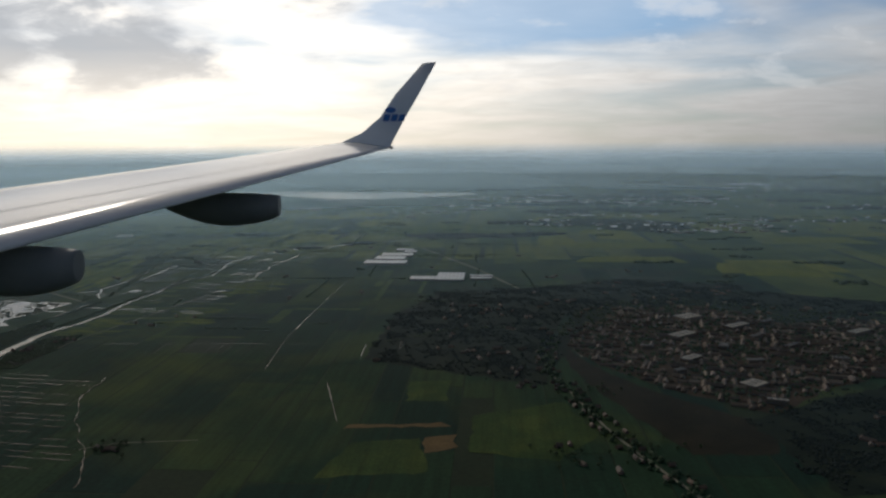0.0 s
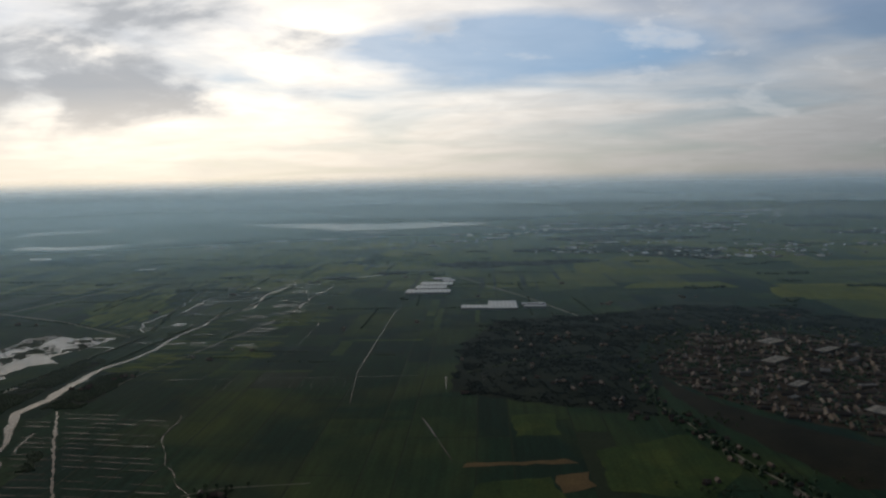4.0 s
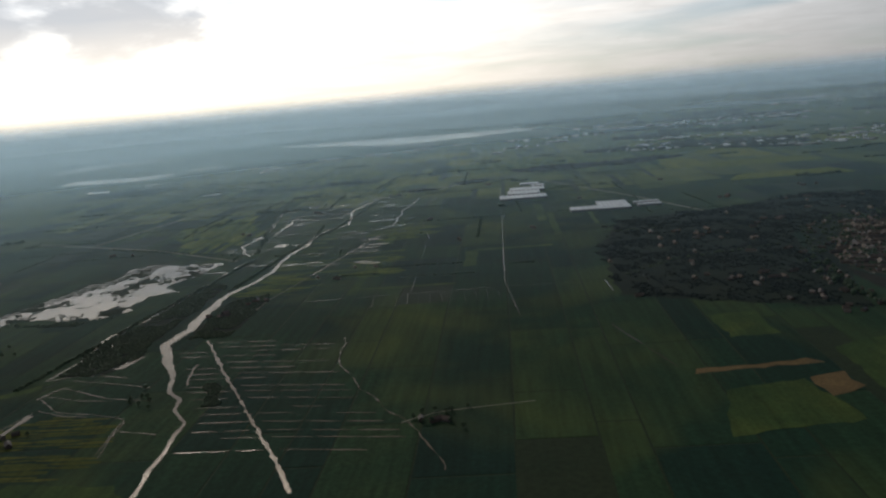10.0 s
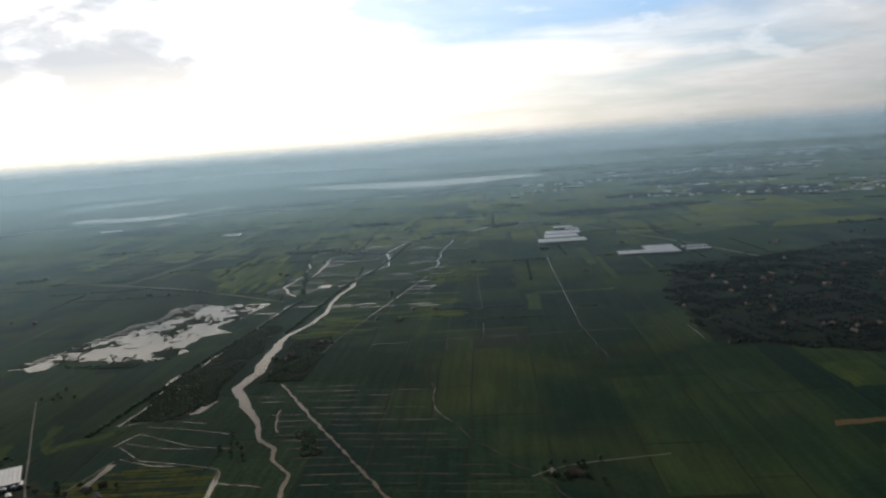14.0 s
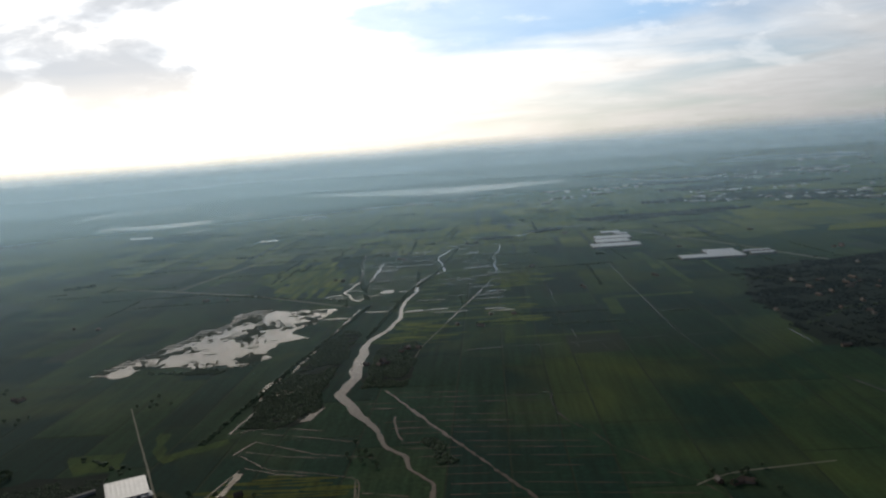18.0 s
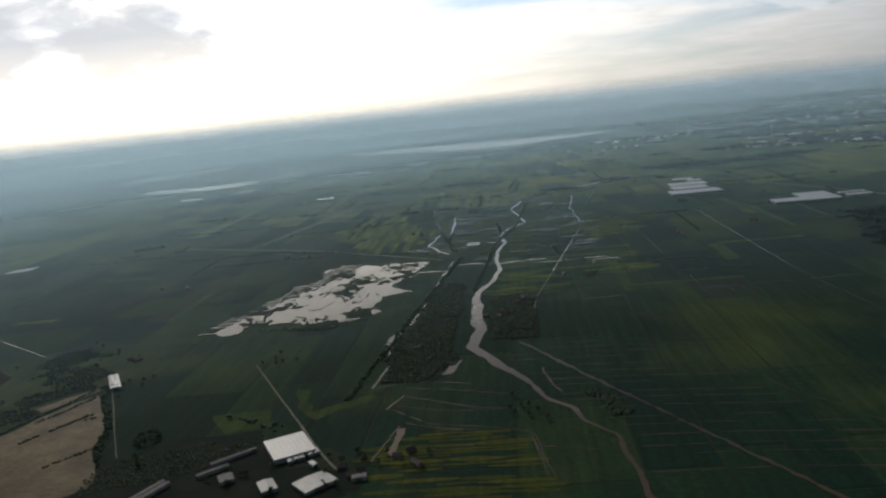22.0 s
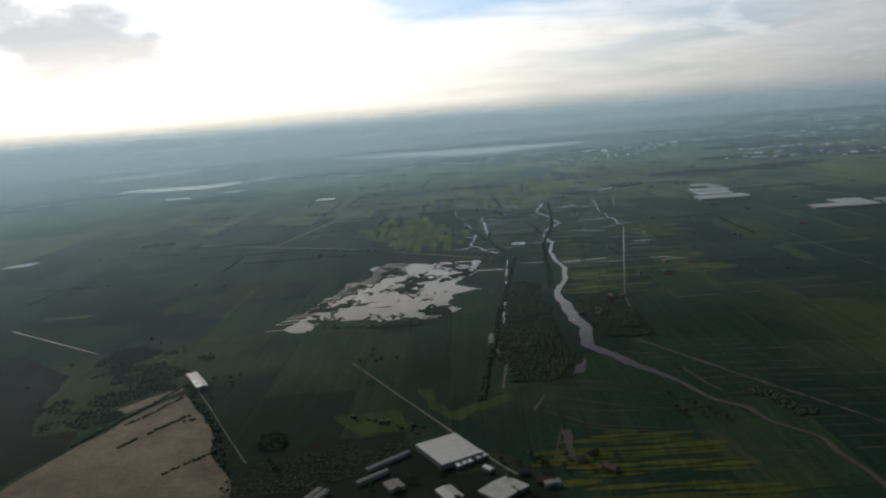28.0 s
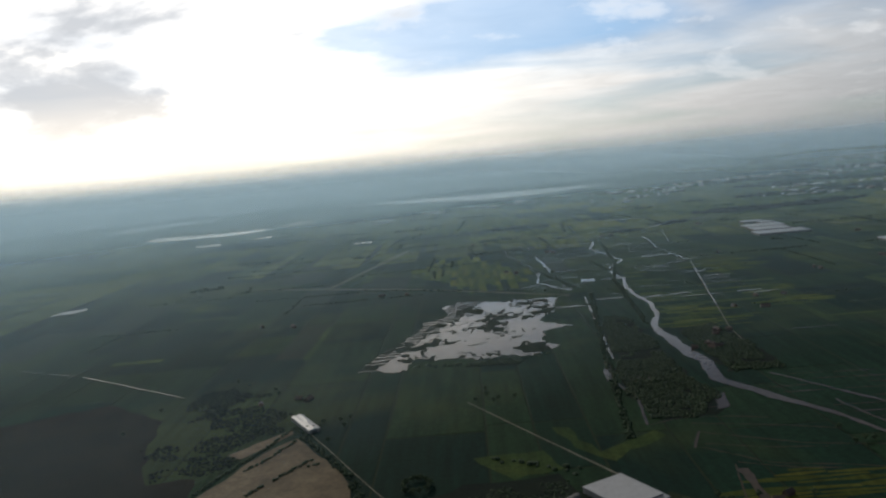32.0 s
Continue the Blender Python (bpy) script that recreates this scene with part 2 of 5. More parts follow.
# grass with sunlight put into its yellow-green colour
PAINTED_SUN = material("painted_sun_grass", [(0.080, 0.112, 0.020), (0.130, 0.152, 0.026), (0.190, 0.186, 0.034)], 0.012, 0.12, 0.95, 0.1, 0.3, 0.5, haze_sheen=0.05, stripe=True)
OLIVE = material("olive_rough_grass", [(0.034, 0.052, 0.012), (0.056, 0.072, 0.013), (0.088, 0.096, 0.016), (0.118, 0.112, 0.020)], 0.03, 0.4, 0.95, 0.1, 0.4, 0.45, haze_sheen=0.06, stripe=True)
PEAT = material("dark_peat_soil", [(0.012, 0.013, 0.009), (0.020, 0.020, 0.013), (0.030, 0.028, 0.018)], 0.03, 0.5, 0.95, 0.1, 0.5, haze_sheen=0.05)
EARTH = material("bare_earth", [(0.11, 0.075, 0.035), (0.17, 0.115, 0.05)], 0.05, 0.6, 0.95, 0.1, 0.5, haze_sheen=0.12)
GROUND = material("ditch_edge_ground", [(0.009, 0.019, 0.008), (0.014, 0.028, 0.010), (0.021, 0.034, 0.012)], 0.008, 0.3, 0.95, 0.18, 0.5, haze_sheen=0.12)
MUD_WATER = material("flooded_peat_soil", [(0.050, 0.037, 0.016), (0.108, 0.080, 0.038), (0.180, 0.136, 0.068)], 0.035, 0.4, 0.62, 0.07, 0.1)
WATER = water_material("river_water", (0.066, 0.052, 0.034), 0.10, 0.05, 0.36)
LEAF = material("tree_leaves", [(0.028, 0.048, 0.028), (0.044, 0.072, 0.034), (0.062, 0.092, 0.040)], 0.05, 1.2, 0.8, 0.25, 0.4, 0.25, True, haze_sheen=0.06)
# darker, bluer leaf colours for the plots, copses and farm wood
DARK_LEAF = material("dark_tree_leaves", [(0.010, 0.018, 0.017), (0.016, 0.026, 0.023), (0.024, 0.034, 0.028)], 0.03, 1.0, 0.9, 0.15, 0.4, 0.2, True, haze_sheen=0.05)
BARK = material("tree_bark", [(0.04, 0.03, 0.02), (0.07, 0.05, 0.035)], 1.0, 5.0, 0.9, 0.2, 0.4)
ROOF = material("clay_roof_tiles", [(0.045, 0.036, 0.032), (0.075, 0.050, 0.038), (0.12, 0.075, 0.05), (0.09, 0.08, 0.07)], 0.4, 3.0, 0.7, 0.4, 0.4, 0.8)
WALLS = material("house_walls", [(0.08, 0.055, 0.04), (0.12, 0.085, 0.06), (0.20, 0.16, 0.12)], 0.4, 3.0, 0.8, 0.3, 0.3, 0.8)
ROOF_MANY = material("town_roofs", [(0.050, 0.040, 0.034), (0.088, 0.060, 0.044), (0.13, 0.090, 0.062), (0.24, 0.19, 0.14)], 0.4, 3.0, 0.8, 0.2, 0.3, 0.85, True, haze_sheen=0.05)
GLASS_ROOF = material("whitewashed_greenhouse_roof", [(0.42, 0.43, 0.42), (0.56, 0.57, 0.55)], 0.1, 1.0, 0.35, 0.6, 0.15)
FLAT_ROOF = material("flat_roof_felt", [(0.06, 0.058, 0.055), (0.10, 0.095, 0.09), (0.18, 0.17, 0.16)], 0.2, 1.5, 0.8, 0.15, 0.2, 0.7)
WHITE_ROOF = material("white_sheet_roof", [(0.44, 0.44, 0.42), (0.54, 0.54, 0.52)], 0.3, 2.0, 0.45, 0.4, 0.1, worn=0.4)
CONCRETE = material("pale_concrete", [(0.17, 0.165, 0.15), (0.26, 0.25, 0.23)], 0.3, 2.0, 0.8, 0.4, 0.2)
ASPHALT = material("worn_asphalt", [(0.045, 0.045, 0.043), (0.075, 0.07, 0.065)], 0.3, 2.0, 0.7, 0.5, 0.2)


# ---- building helpers ----
def mesh_object(name, verts, faces, mat, parent=None, label="", category="", group="", kind=""):
    me = bpy.data.meshes.new(name)
    me.from_pydata(verts, [], faces)
    for m in mat if isinstance(mat, (list, tuple)) else [mat]:
        me.materials.append(m)
    me.update()
    ob = new(name, me)
    if parent is not None:
        ob.parent = parent
    return tagged(ob, label, category, group, kind)


def empty(name, x, y, z, rz, label, category, group="", kind=""):
    ob = new(name)
    ob.empty_display_size = 0.5
    ob.matrix_world = pose(x, y, z, 0, 0, rz)
    return tagged(ob, label, category, group, kind)


class Batch:
    """Gathers many small solids into one mesh."""

    def __init__(self):
        self.v, self.f = [], []

    def add(self, verts, faces):
        k = len(self.v)
        self.v += verts
        self.f += [tuple(i + k for i in f) for f in faces]

    def box(self, x, y, z, w, d, h, rz=0.0):
        c, s = math.cos(rz), math.sin(rz)
        vs = []
        for dz in (0, h):
            for dx, dy in ((-w / 2, -d / 2), (w / 2, -d / 2), (w / 2, d / 2), (-w / 2, d / 2)):
                vs.append((x + dx * c - dy * s, y + dx * s + dy * c, z + dz))
        self.add(vs, [(3, 2, 1, 0), (4, 5, 6, 7), (0, 1, 5, 4), (1, 2, 6, 5), (2, 3, 7, 6), (3, 0, 4, 7)])

    def gable(self, x, y, z, w, d, h, rise, rz=0.0, over=0.0):
        """A house body with a pitched roof, ridge along its depth."""
        c, s = math.cos(rz), math.sin(rz)
        pts = [(-w / 2 - over, 0), (w / 2 + over, 0), (w / 2 + over, h), (0, h + rise), (-w / 2 - over, h)]
        vs = []
        for e in (-d / 2 - over, d / 2 + over):
            for px, pz in pts:
                vs.append((x + px * c - e * s, y + px * s + e * c, z + pz))
        self.add(vs, [(0, 1, 2, 3, 4), (9, 8, 7, 6, 5), (1, 0, 5, 6), (2, 1, 6, 7), (3, 2, 7, 8), (4, 3, 8, 9), (0, 4, 9, 5)])

    def clump(self, x, y, z, r, h, rng):
        """A ragged crown: a lumpy low dome."""
        n, vs, fs = 6, [], []
        spin = rng.random() * 6.28
        for ring, (rr, zz) in enumerate(((0.75, 0.12), (1.0, 0.45), (0.66, 0.82))):
            for i in range(n):
                a = spin + (i + 0.5 * (ring % 2)) * 6.283 / n
                q = r * rr * rng.uniform(0.7, 1.25)
                vs.append((x + q * math.cos(a), y + q * math.sin(a), z + h * zz * rng.uniform(0.85, 1.15)))
        vs.append((x + rng.uniform(-.2, .2) * r, y + rng.uniform(-.2, .2) * r, z + h * rng.uniform(0.95, 1.12)))
        for ring in range(2):
            for i in range(n):
                a, b = ring * n + i, ring * n + (i + 1) % n
                fs.append((a, b, b + n, a + n))
        for i in range(n):
            fs.append((2 * n + i, 2 * n + (i + 1) % n, 3 * n))
        self.add(vs, fs)

    def make(self, name, mat, **tags):
        return mesh_object(name, self.v, self.f, mat, **tags)


def inside(pt, poly):
    x, y = pt
    hit = False
    for (x0, y0), (x1, y1) in zip(poly, poly[1:] + poly[:1]):
        if (y0 > y) != (y1 > y) and x < (x1 - x0) * (y - y0) / (y1 - y0) + x0:
            hit = not hit
    return hit


def wobble(points, closed, step, amount, seed):
    """The line cut into short steps and shaken, so that a shore or a bank is uneven."""
    rng = random.Random(seed)
    out_points = []
    pairs = list(zip(points, points[1:] + points[:1])) if closed else list(zip(points, points[1:]))
    for (x0, y0), (x1, y1) in pairs:
        n = max(1, int(math.hypot(x1 - x0, y1 - y0) / step))
        for i in range(n):
            u = i / n
            out_points.append((x0 + (x1 - x0) * u + rng.uniform(-amount, amount), y0 + (y1 - y0) * u + rng.uniform(-amount, amount)))
    if not closed:
        out_points.append(points[-1])
    return out_points


def sheet(name, outline, z, mat, holes=(), **tags):
    """A level sheet with an outline and islands left open."""
    bm = bmesh.new()
    edges = []
    for loop in [outline, *holes]:
        vs = [bm.verts.new((x, y, z)) for x, y in loop]
        for a, b in zip(vs, vs[1:] + vs[:1]):
            edges.append(bm.edges.new((a, b)))
    bmesh.ops.triangle_fill(bm, use_beauty=True, use_dissolve=False, edges=edges, normal=(0, 0, 1))
    me = bpy.data.meshes.new(name)
    bm.to_mesh(me)
    bm.free()
    me.materials.append(mat)
    return tagged(new(name, me), **tags)


def ribbon(name, line, z, mat, step=6.0, shake=0.5, seed=1, parent=None, meander=0.0, **tags):
    """A band along a line of (x, y, width), its edges uneven."""
    rng = random.Random(seed)
    pts = []
    for (x0, y0, w0), (x1, y1, w1) in zip(line, line[1:]):
        n = max(1, int(math.hypot(x1 - x0, y1 - y0) / step))
        for i in range(n):
            u = i / n
            pts.append((x0 + (x1 - x0) * u, y0 + (y1 - y0) * u, w0 + (w1 - w0) * u))
    pts.append(line[-1])
    if meander:
        pts = [(x + meander * noise.noise((x * 0.05, y * 0.05, seed)), y, w * (1 + 0.3 * noise.noise((x * 0.08, y * 0.08, seed + 5)))) for x, y, w in pts]
    smooth = []
    for i in range(len(pts)):
        a, b, c = pts[max(0, i - 1)], pts[i], pts[min(len(pts) - 1, i + 1)]
        smooth.append(tuple((a[k] + 2 * b[k] + c[k]) / 4 for k in range(3)))
    vs, fs = [], []
    for i, (x, y, w) in enumerate(smooth):
        a, c = smooth[max(0, i - 1)], smooth[min(len(smooth) - 1, i + 1)]
        dx, dy = c[0] - a[0], c[1] - a[1]
        l = math.hypot(dx, dy) or 1
        nx, ny = -dy / l, dx / l
        wl, wr = w / 2 + rng.uniform(-shake, shake), w / 2 + rng.uniform(-shake, shake)
        vs += [(x + nx * wl, y + ny * wl, z), (x - nx * wr, y - ny * wr, z)]
        if i:
            fs.append((2 * i - 2, 2 * i - 1, 2 * i + 1, 2 * i))
    return mesh_object(name, vs, fs, mat, parent, **tags)


def ribbon_faces(batch, x0, y0, x1, y1, w, z, rng, shake=0.25, step=8.0, taper=False):
    n = max(1, int(math.hypot(x1 - x0, y1 - y0) / step))
    l = math.hypot(x1 - x0, y1 - y0)
    nx, ny = -(y1 - y0) / l, (x1 - x0) / l
    vs = []
    for i in range(n + 1):
        u = i / n
        a, b = w / 2 * rng.uniform(1 - shake, 1 + shake), w / 2 * rng.uniform(1 - shake, 1 + shake)
        if taper:
            k = 0.4 + 0.6 * math.sin(math.pi * u) ** 0.5
            a, b = a * k, b * k
        x, y = x0 + (x1 - x0) * u, y0 + (y1 - y0) * u
        vs += [(x + nx * a, y + ny * a, z), (x - nx * b, y - ny * b, z)]
    batch.add(vs, [(2 * i, 2 * i + 1, 2 * i + 3, 2 * i + 2) for i in range(n)])


# ---- ground ----
E = 40000.0
mesh_object("ground", [(-E, -E, 0), (E, -E, 0), (E, E, 0), (-E, E, 0)], [(0, 1, 2, 3)], GROUND, label="flat dark green polder land reaching the horizon", category="ground", kind="structure")

LAKE = [(-643, 629), (-634, 662), (-622, 694), (-608, 737), (-606, 760), (-587, 777), (-590, 819), (-576, 841), (-552, 834), (-538, 818), (-526, 828), (-489, 821), (-500, 768), (-515, 733), (-492, 708), (-515, 700), (-520, 671), (-510, 656), (-526, 636), (-556, 637), (-574, 640), (-606, 645), (-612, 628), (-623, 620)]
RIVER = [(-359, 333, 7), (-366, 398, 7), (-367, 418, 6), (-381, 438, 7), (-385, 454, 9), (-394, 462, 8), (-404, 489, 8), (-421, 520, 10), (-436, 554, 10), (-434, 588, 11), (-436, 625, 11), (-438, 650, 10), (-438, 688, 9), (-426, 724, 8), (-421, 765, 7), (-425, 805, 7), (-424, 842, 7), (-418, 880, 6), (-420, 945, 6), (-413, 970, 5), (-393, 1008, 5.5), (-409, 1125, 5), (-392, 1195, 5)]
CHANNEL = [(-408, 559, 2), (-384, 514, 5), (-364, 477, 4.5), (-350, 453, 2.5), (-333, 422, 4.5), (-316, 391, 5), (-305, 372, 5), (-290, 342, 5)]

WOODS = {
    "river_wood": [(-486, 503), (-488, 560), (-480, 615), (-473, 690), (-464, 730), (-449, 720), (-449, 640), (-450, 565), (-444, 528), (-456, 500)],
    "village_wood": [(-425, 670), (-399, 680), (-394, 646), (-396, 566), (-426, 564)],
    "dark_wood": [(-114, 606), (-107, 770), (-70, 903), (52, 935), (161, 997), (322, 955), (246, 863), (119, 839), (68, 772), (33, 543), (-37, 570)],
    "town_wood": [(78, 808), (140, 889), (322, 915), (454, 845), (368, 782), (247, 843), (130, 810)],
    "south_wood": [(162, 475), (250, 533), (360, 578), (461, 518), (329, 390), (176, 367)],
    "strip_wood": [(-377, 475), (-371, 475), (-357, 441), (-365, 441)],
    "lake_wood": [(-558, 632), (-535, 626), (-540, 616), (-573, 620)],
}


def wood(name, outline, spacing, r, h, seed, edge=6.0, mat=None, label="dense dark green broadleaf wood with an uneven top", plots=False):
    rng = random.Random(seed)
    xs, ys = [p[0] for p in outline], [p[1] for p in outline]
    b = Batch()
    y = min(ys)
    while y < max(ys):
        x = min(xs)
        while x < max(xs):
            px, py = x + rng.uniform(-.5, .5) * spacing, y + rng.uniform(-.5, .5) * spacing
            wx_, wy_ = px + edge * noise.noise((px * 0.05, py * 0.05, 12.0)), py + edge * noise.noise((px * 0.05, py * 0.05, 15.0))
            if inside((wx_, wy_), outline) and noise.noise((px * 0.03, py * 0.03, 3.1)) + 0.6 * noise.noise((px * 0.11, py * 0.11, 7.7)) > (-0.2 if edge > 10 else -0.42):
                if plots:      # hedges round small plots, some of them wooded
                    gx_, gy_ = (px * 0.97 + py * 0.24) / 19.0, (py * 0.97 - px * 0.24) / 31.0
                    on_edge = abs(gx_ - round(gx_)) < 0.07 or abs(gy_ - round(gy_)) < 0.05
                    grown = noise.cell((math.floor(gx_ + 0.5), math.floor(gy_ + 0.5), 4.0)) < 0.42
                    if rng.random() > (0.8 if on_edge else 0.72 if grown else 0.05):
                        x += spacing
                        continue
                k = rng.uniform(0.6, 1.25)
                b.clump(px, py, 0.0, r * k, h * k * rng.uniform(0.8, 1.2), rng)
            x += spacing
        y += spacing
    return b.make(name, mat or LEAF, label=label, category="woodland", kind="stuff")


# dark ground sheets that paint shade into the gaps between the crowns
SHADED_FLOOR = material("painted_shade_floor", [(0.007, 0.014, 0.011), (0.012, 0.021, 0.014), (0.019, 0.028, 0.016)], 0.05, 0.6, 0.95, 0.1, 0.5, haze_sheen=0.05)
TOWN_GROUND = material("gardens_and_streets", [(0.024, 0.020, 0.013), (0.050, 0.035, 0.022), (0.082, 0.054, 0.034)], 0.06, 0.5, 0.95, 0.1, 0.4, haze_sheen=0.05)
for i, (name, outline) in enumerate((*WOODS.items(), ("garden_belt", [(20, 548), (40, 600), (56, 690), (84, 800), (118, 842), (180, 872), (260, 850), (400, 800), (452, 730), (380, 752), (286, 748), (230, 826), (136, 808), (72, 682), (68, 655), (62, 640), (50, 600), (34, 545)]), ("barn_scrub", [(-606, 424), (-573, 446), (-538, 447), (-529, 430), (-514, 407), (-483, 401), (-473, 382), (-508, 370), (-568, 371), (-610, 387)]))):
    sheet("undergrowth", wobble(outline, True, 9, 2.6, 17), 0.215 + 0.003 * i, SHADED_FLOOR, label="dark ground below the trees with their shade painted in", category="undergrowth", kind="structure")
for i, (name, outline) in enumerate(WOODS.items()):
    if i in (2, 3, 4):
        wood(name, outline, 1.9, 1.1, 1.0, 40 + i, 22.0, DARK_LEAF, "small dark wooded plots between hedges", True)
    else:
        wood(name, outline, 1.5, 0.9, 1.0, 40 + i, 5.0)

# ---- water ----
def lump(cx, cy, rx, ry, n, seed):
    """An uneven little island or pool outline."""
    r = random.Random(seed)
    return [(cx + rx * math.cos(6.283 * i / n) * r.uniform(0.6, 1.2), cy + ry * math.sin(6.283 * i / n) * r.uniform(0.6, 1.2)) for i in range(n)]


REED = material("reed_bed", [(0.010, 0.022, 0.012), (0.018, 0.032, 0.016), (0.036, 0.046, 0.022)], 0.2, 1.0, 0.95, 0.1, 0.4)
# the lake: open water and reed beds share it, each cell is one or the other
CELL_X, CELL_Y = 1.0, 1.4
lake_water, reed_beds = Batch(), Batch()
gx = np.arange(-660, -475, CELL_X)
gy = np.arange(608, 856, CELL_Y)
state = {}
for ix, x in enumerate(gx):
    for iy, y in enumerate(gy):
        sx = x + 3.2 * noise.noise((x * 0.09, y * 0.09, 1.7)) + 1.6 * noise.noise((x * 0.3, y * 0.3, 4.7))
        sy = y + 7.0 * noise.noise((x * 0.07, y * 0.07, 8.3)) + 3.0 * noise.noise((x * 0.25, y * 0.25, 2.2))
        if not inside((sx, sy), LAKE):
            continue
        lumps = noise.noise((x * 0.040, y * 0.036, 11.5)) + 0.65 * noise.noise((x * 0.11, y * 0.10, 3.9)) + 0.45 * noise.noise((x * 0.34, y * 0.26, 8.1))
        lumps -= 0.5 * max(0.0, 1.0 - math.hypot(x + 630, y - 648) / 34.0)      # open water in the south-west corner
        west = max(0.0, 1.0 - abs((x + 634) - (y - 656) * 0.376) / 13.0)      # combed peat strips on the west shore
        comb = west > 0 and math.sin(y * 0.75 + 2.0 * noise.noise((x * 0.1, y * 0.1, 0.5))) > 0.1
        gully = abs(noise.noise((x * 0.030, y * 0.022, 5.2)) + 0.30 * noise.noise((x * 0.16, y * 0.13, 6.6))) < 0.020 + 0.10 * noise.noise((x * 0.05, y * 0.05, 9.4))      # drowned dykes, overgrown
        state[ix, iy] = not (lumps > 0.36 or comb or gully)
for (ix, iy), wet in state.items():
    x, y = gx[ix], gy[iy]
    z = 0.30 if wet else 0.5 + 0.25 * noise.noise((x * 0.5, y * 0.5, 0.0))
    (lake_water if wet else reed_beds).add([(x, y, z), (x + CELL_X, y, z), (x + CELL_X, y + CELL_Y, z), (x, y + CELL_Y, z)], [(0, 1, 2, 3)])
lake_water.make("lake", WATER, label="shallow lake with ragged reed-grown shores", category="lake", kind="structure")
reed_beds.make("reed_beds", REED, label="dark reed beds and peat banks in the shallow lake", category="reeds", kind="stuff")

ribbon("river", [(x, y, w * (0.34 if y < 500 else 0.74 if y < 660 else 0.50)) for x, y, w in RIVER], 0.30, WATER, 4.0, 0.5, 4, meander=3.0, label="winding river reflecting the bright sky", category="river", kind="structure")
ribbon("canal", [(x, y, w * (0.34 if y < 440 else 0.42)) for x, y, w in CHANNEL], 0.31, WATER, 3.0, 0.7, 5, meander=1.0, label="straight drainage canal between strip fields", category="canal", kind="structure")
FAR_LAKE = [(-1010, 2900), (-760, 2860), (-500, 2800), (-300, 2780), (-80, 2760), (-64, 2690), (-170, 2600), (-290, 2520), (-400, 2450), (-560, 2490), (-720, 2600), (-880, 2740), (-980, 2820)]
FAR_WATER = water_material("far_lake_water", (0.07, 0.07, 0.065), 0.04, 0.01, 0.95)
sheet("far_lake", wobble(FAR_LAKE, True, 60, 12, 6), 0.3, FAR_WATER, label="long pale lake far off below the horizon", category="lake", kind="structure")
POND = [(-657, 515), (-634, 478), (-626, 462), (-618, 436), (-602, 412), (-599, 398), (-612, 386), (-654, 384), (-700, 410), (-687, 452), (-680, 468), (-673, 492), (-662, 510)]
sheet("flooded_field", wobble(POND, True, 6, 0.8, 7), 0.3, MUD_WATER, label="flooded field shining under the sky", category="pond", kind="structure")
sheet("flooded_strip", wobble([(-687, 499), (-663, 529), (-661, 521), (-680, 492)], True, 5, 0.7, 3), 0.3, MUD_WATER, label="narrow flooded strip beyond a hedge", category="pond", kind="structure")
for name, pts in (("square_pond", [(-1023, 959), (-998, 969), (-997, 994), (-1019, 986)]),
                  ("wood_pond", [(-482, 570), (-469, 571), (-471, 556), (-480, 559)]), ("reed_pond", [(-452, 508), (-446, 510), (-441, 532), (-447, 529)]),
                  ("pasture_pool", [(-467.5, 440), (-463, 440), (-464.5, 425), (-464.5, 411), (-468.5, 412), (-467.5, 425)]), ("creek_pool", [(-458, 890), (-444, 889), (-442, 904), (-455, 905)])):
    sheet(name, wobble(pts, True, 12 if pts[0][0] < -1000 else 3, 2.5 if pts[0][0] < -1000 else 0.4, 8), 0.3, WATER, label="open pool of still water among the fields", category="pool", kind="structure")
for pts in ([(-1600, 2360), (-1530, 2470), (-1440, 2540), (-1340, 2640), (-1400, 2740), (-1530, 2680), (-1650, 2620)], [(-1310, 1930), (-1225, 1915), (-1150, 1895), (-1080, 1905), (-1040, 2000), (-1062, 2060), (-1130, 2005), (-1225, 2000), (-1290, 2020), (-1335, 2000)],
            [(-1030, 2020), (-1000, 2080), (-955, 2140), (-980, 2190), (-1020, 2130)], [(-850, 2010), (-790, 2060), (-775, 2020), (-820, 1970)], [(-780, 1880), (-740, 1915), (-730, 1885), (-765, 1855)], [(-1015, 1760), (-985, 1790), (-975, 1760), (-1000, 1740)],
            [(-1120, 1700), (-1075, 1705), (-1055, 1670), (-1095, 1665)], [(-765, 1480), (-735, 1485), (-725, 1455), (-755, 1450)]):
    sheet("far_mere", wobble(pts, True, 30, 6, 11), 0.3, FAR_WATER, label="long pale mere far off in the hazy polder", category="mere", kind="structure")
for line in ([(-517, 1183, 3), (-514, 1114, 3), (-499, 1039, 4), (-492, 965, 3), (-498, 902, 3), (-473, 850, 3)], [(-483, 1098, 3), (-479, 1034, 4), (-478, 964, 3)], [(-321, 1213, 1.8), (-333, 1092, 2.2), (-330, 978, 2)],
             [(-307, 549, 0.8), (-303, 502, 0.8), (-283, 459, 0.7), (-265, 427, 0.8), (-241, 395, 0.7), (-227, 355, 0.7)], [(-300, 1298, 7), (-239, 1367, 6), (-160, 1401, 6), (-110, 1414, 5)],
             [(-393, 511, 1.6), (-396, 494, 1.6), (-386, 472, 1.6)], [(-493, 565, 5), (-490, 588, 4), (-487, 609, 5)]):
    ribbon("creek", [(x, y, w * 0.75) for x, y, w in line], 0.32, WATER, 5.0, 0.5, 9, meander=4.0, label="narrow winding creek between meadows", category="creek", kind="structure")


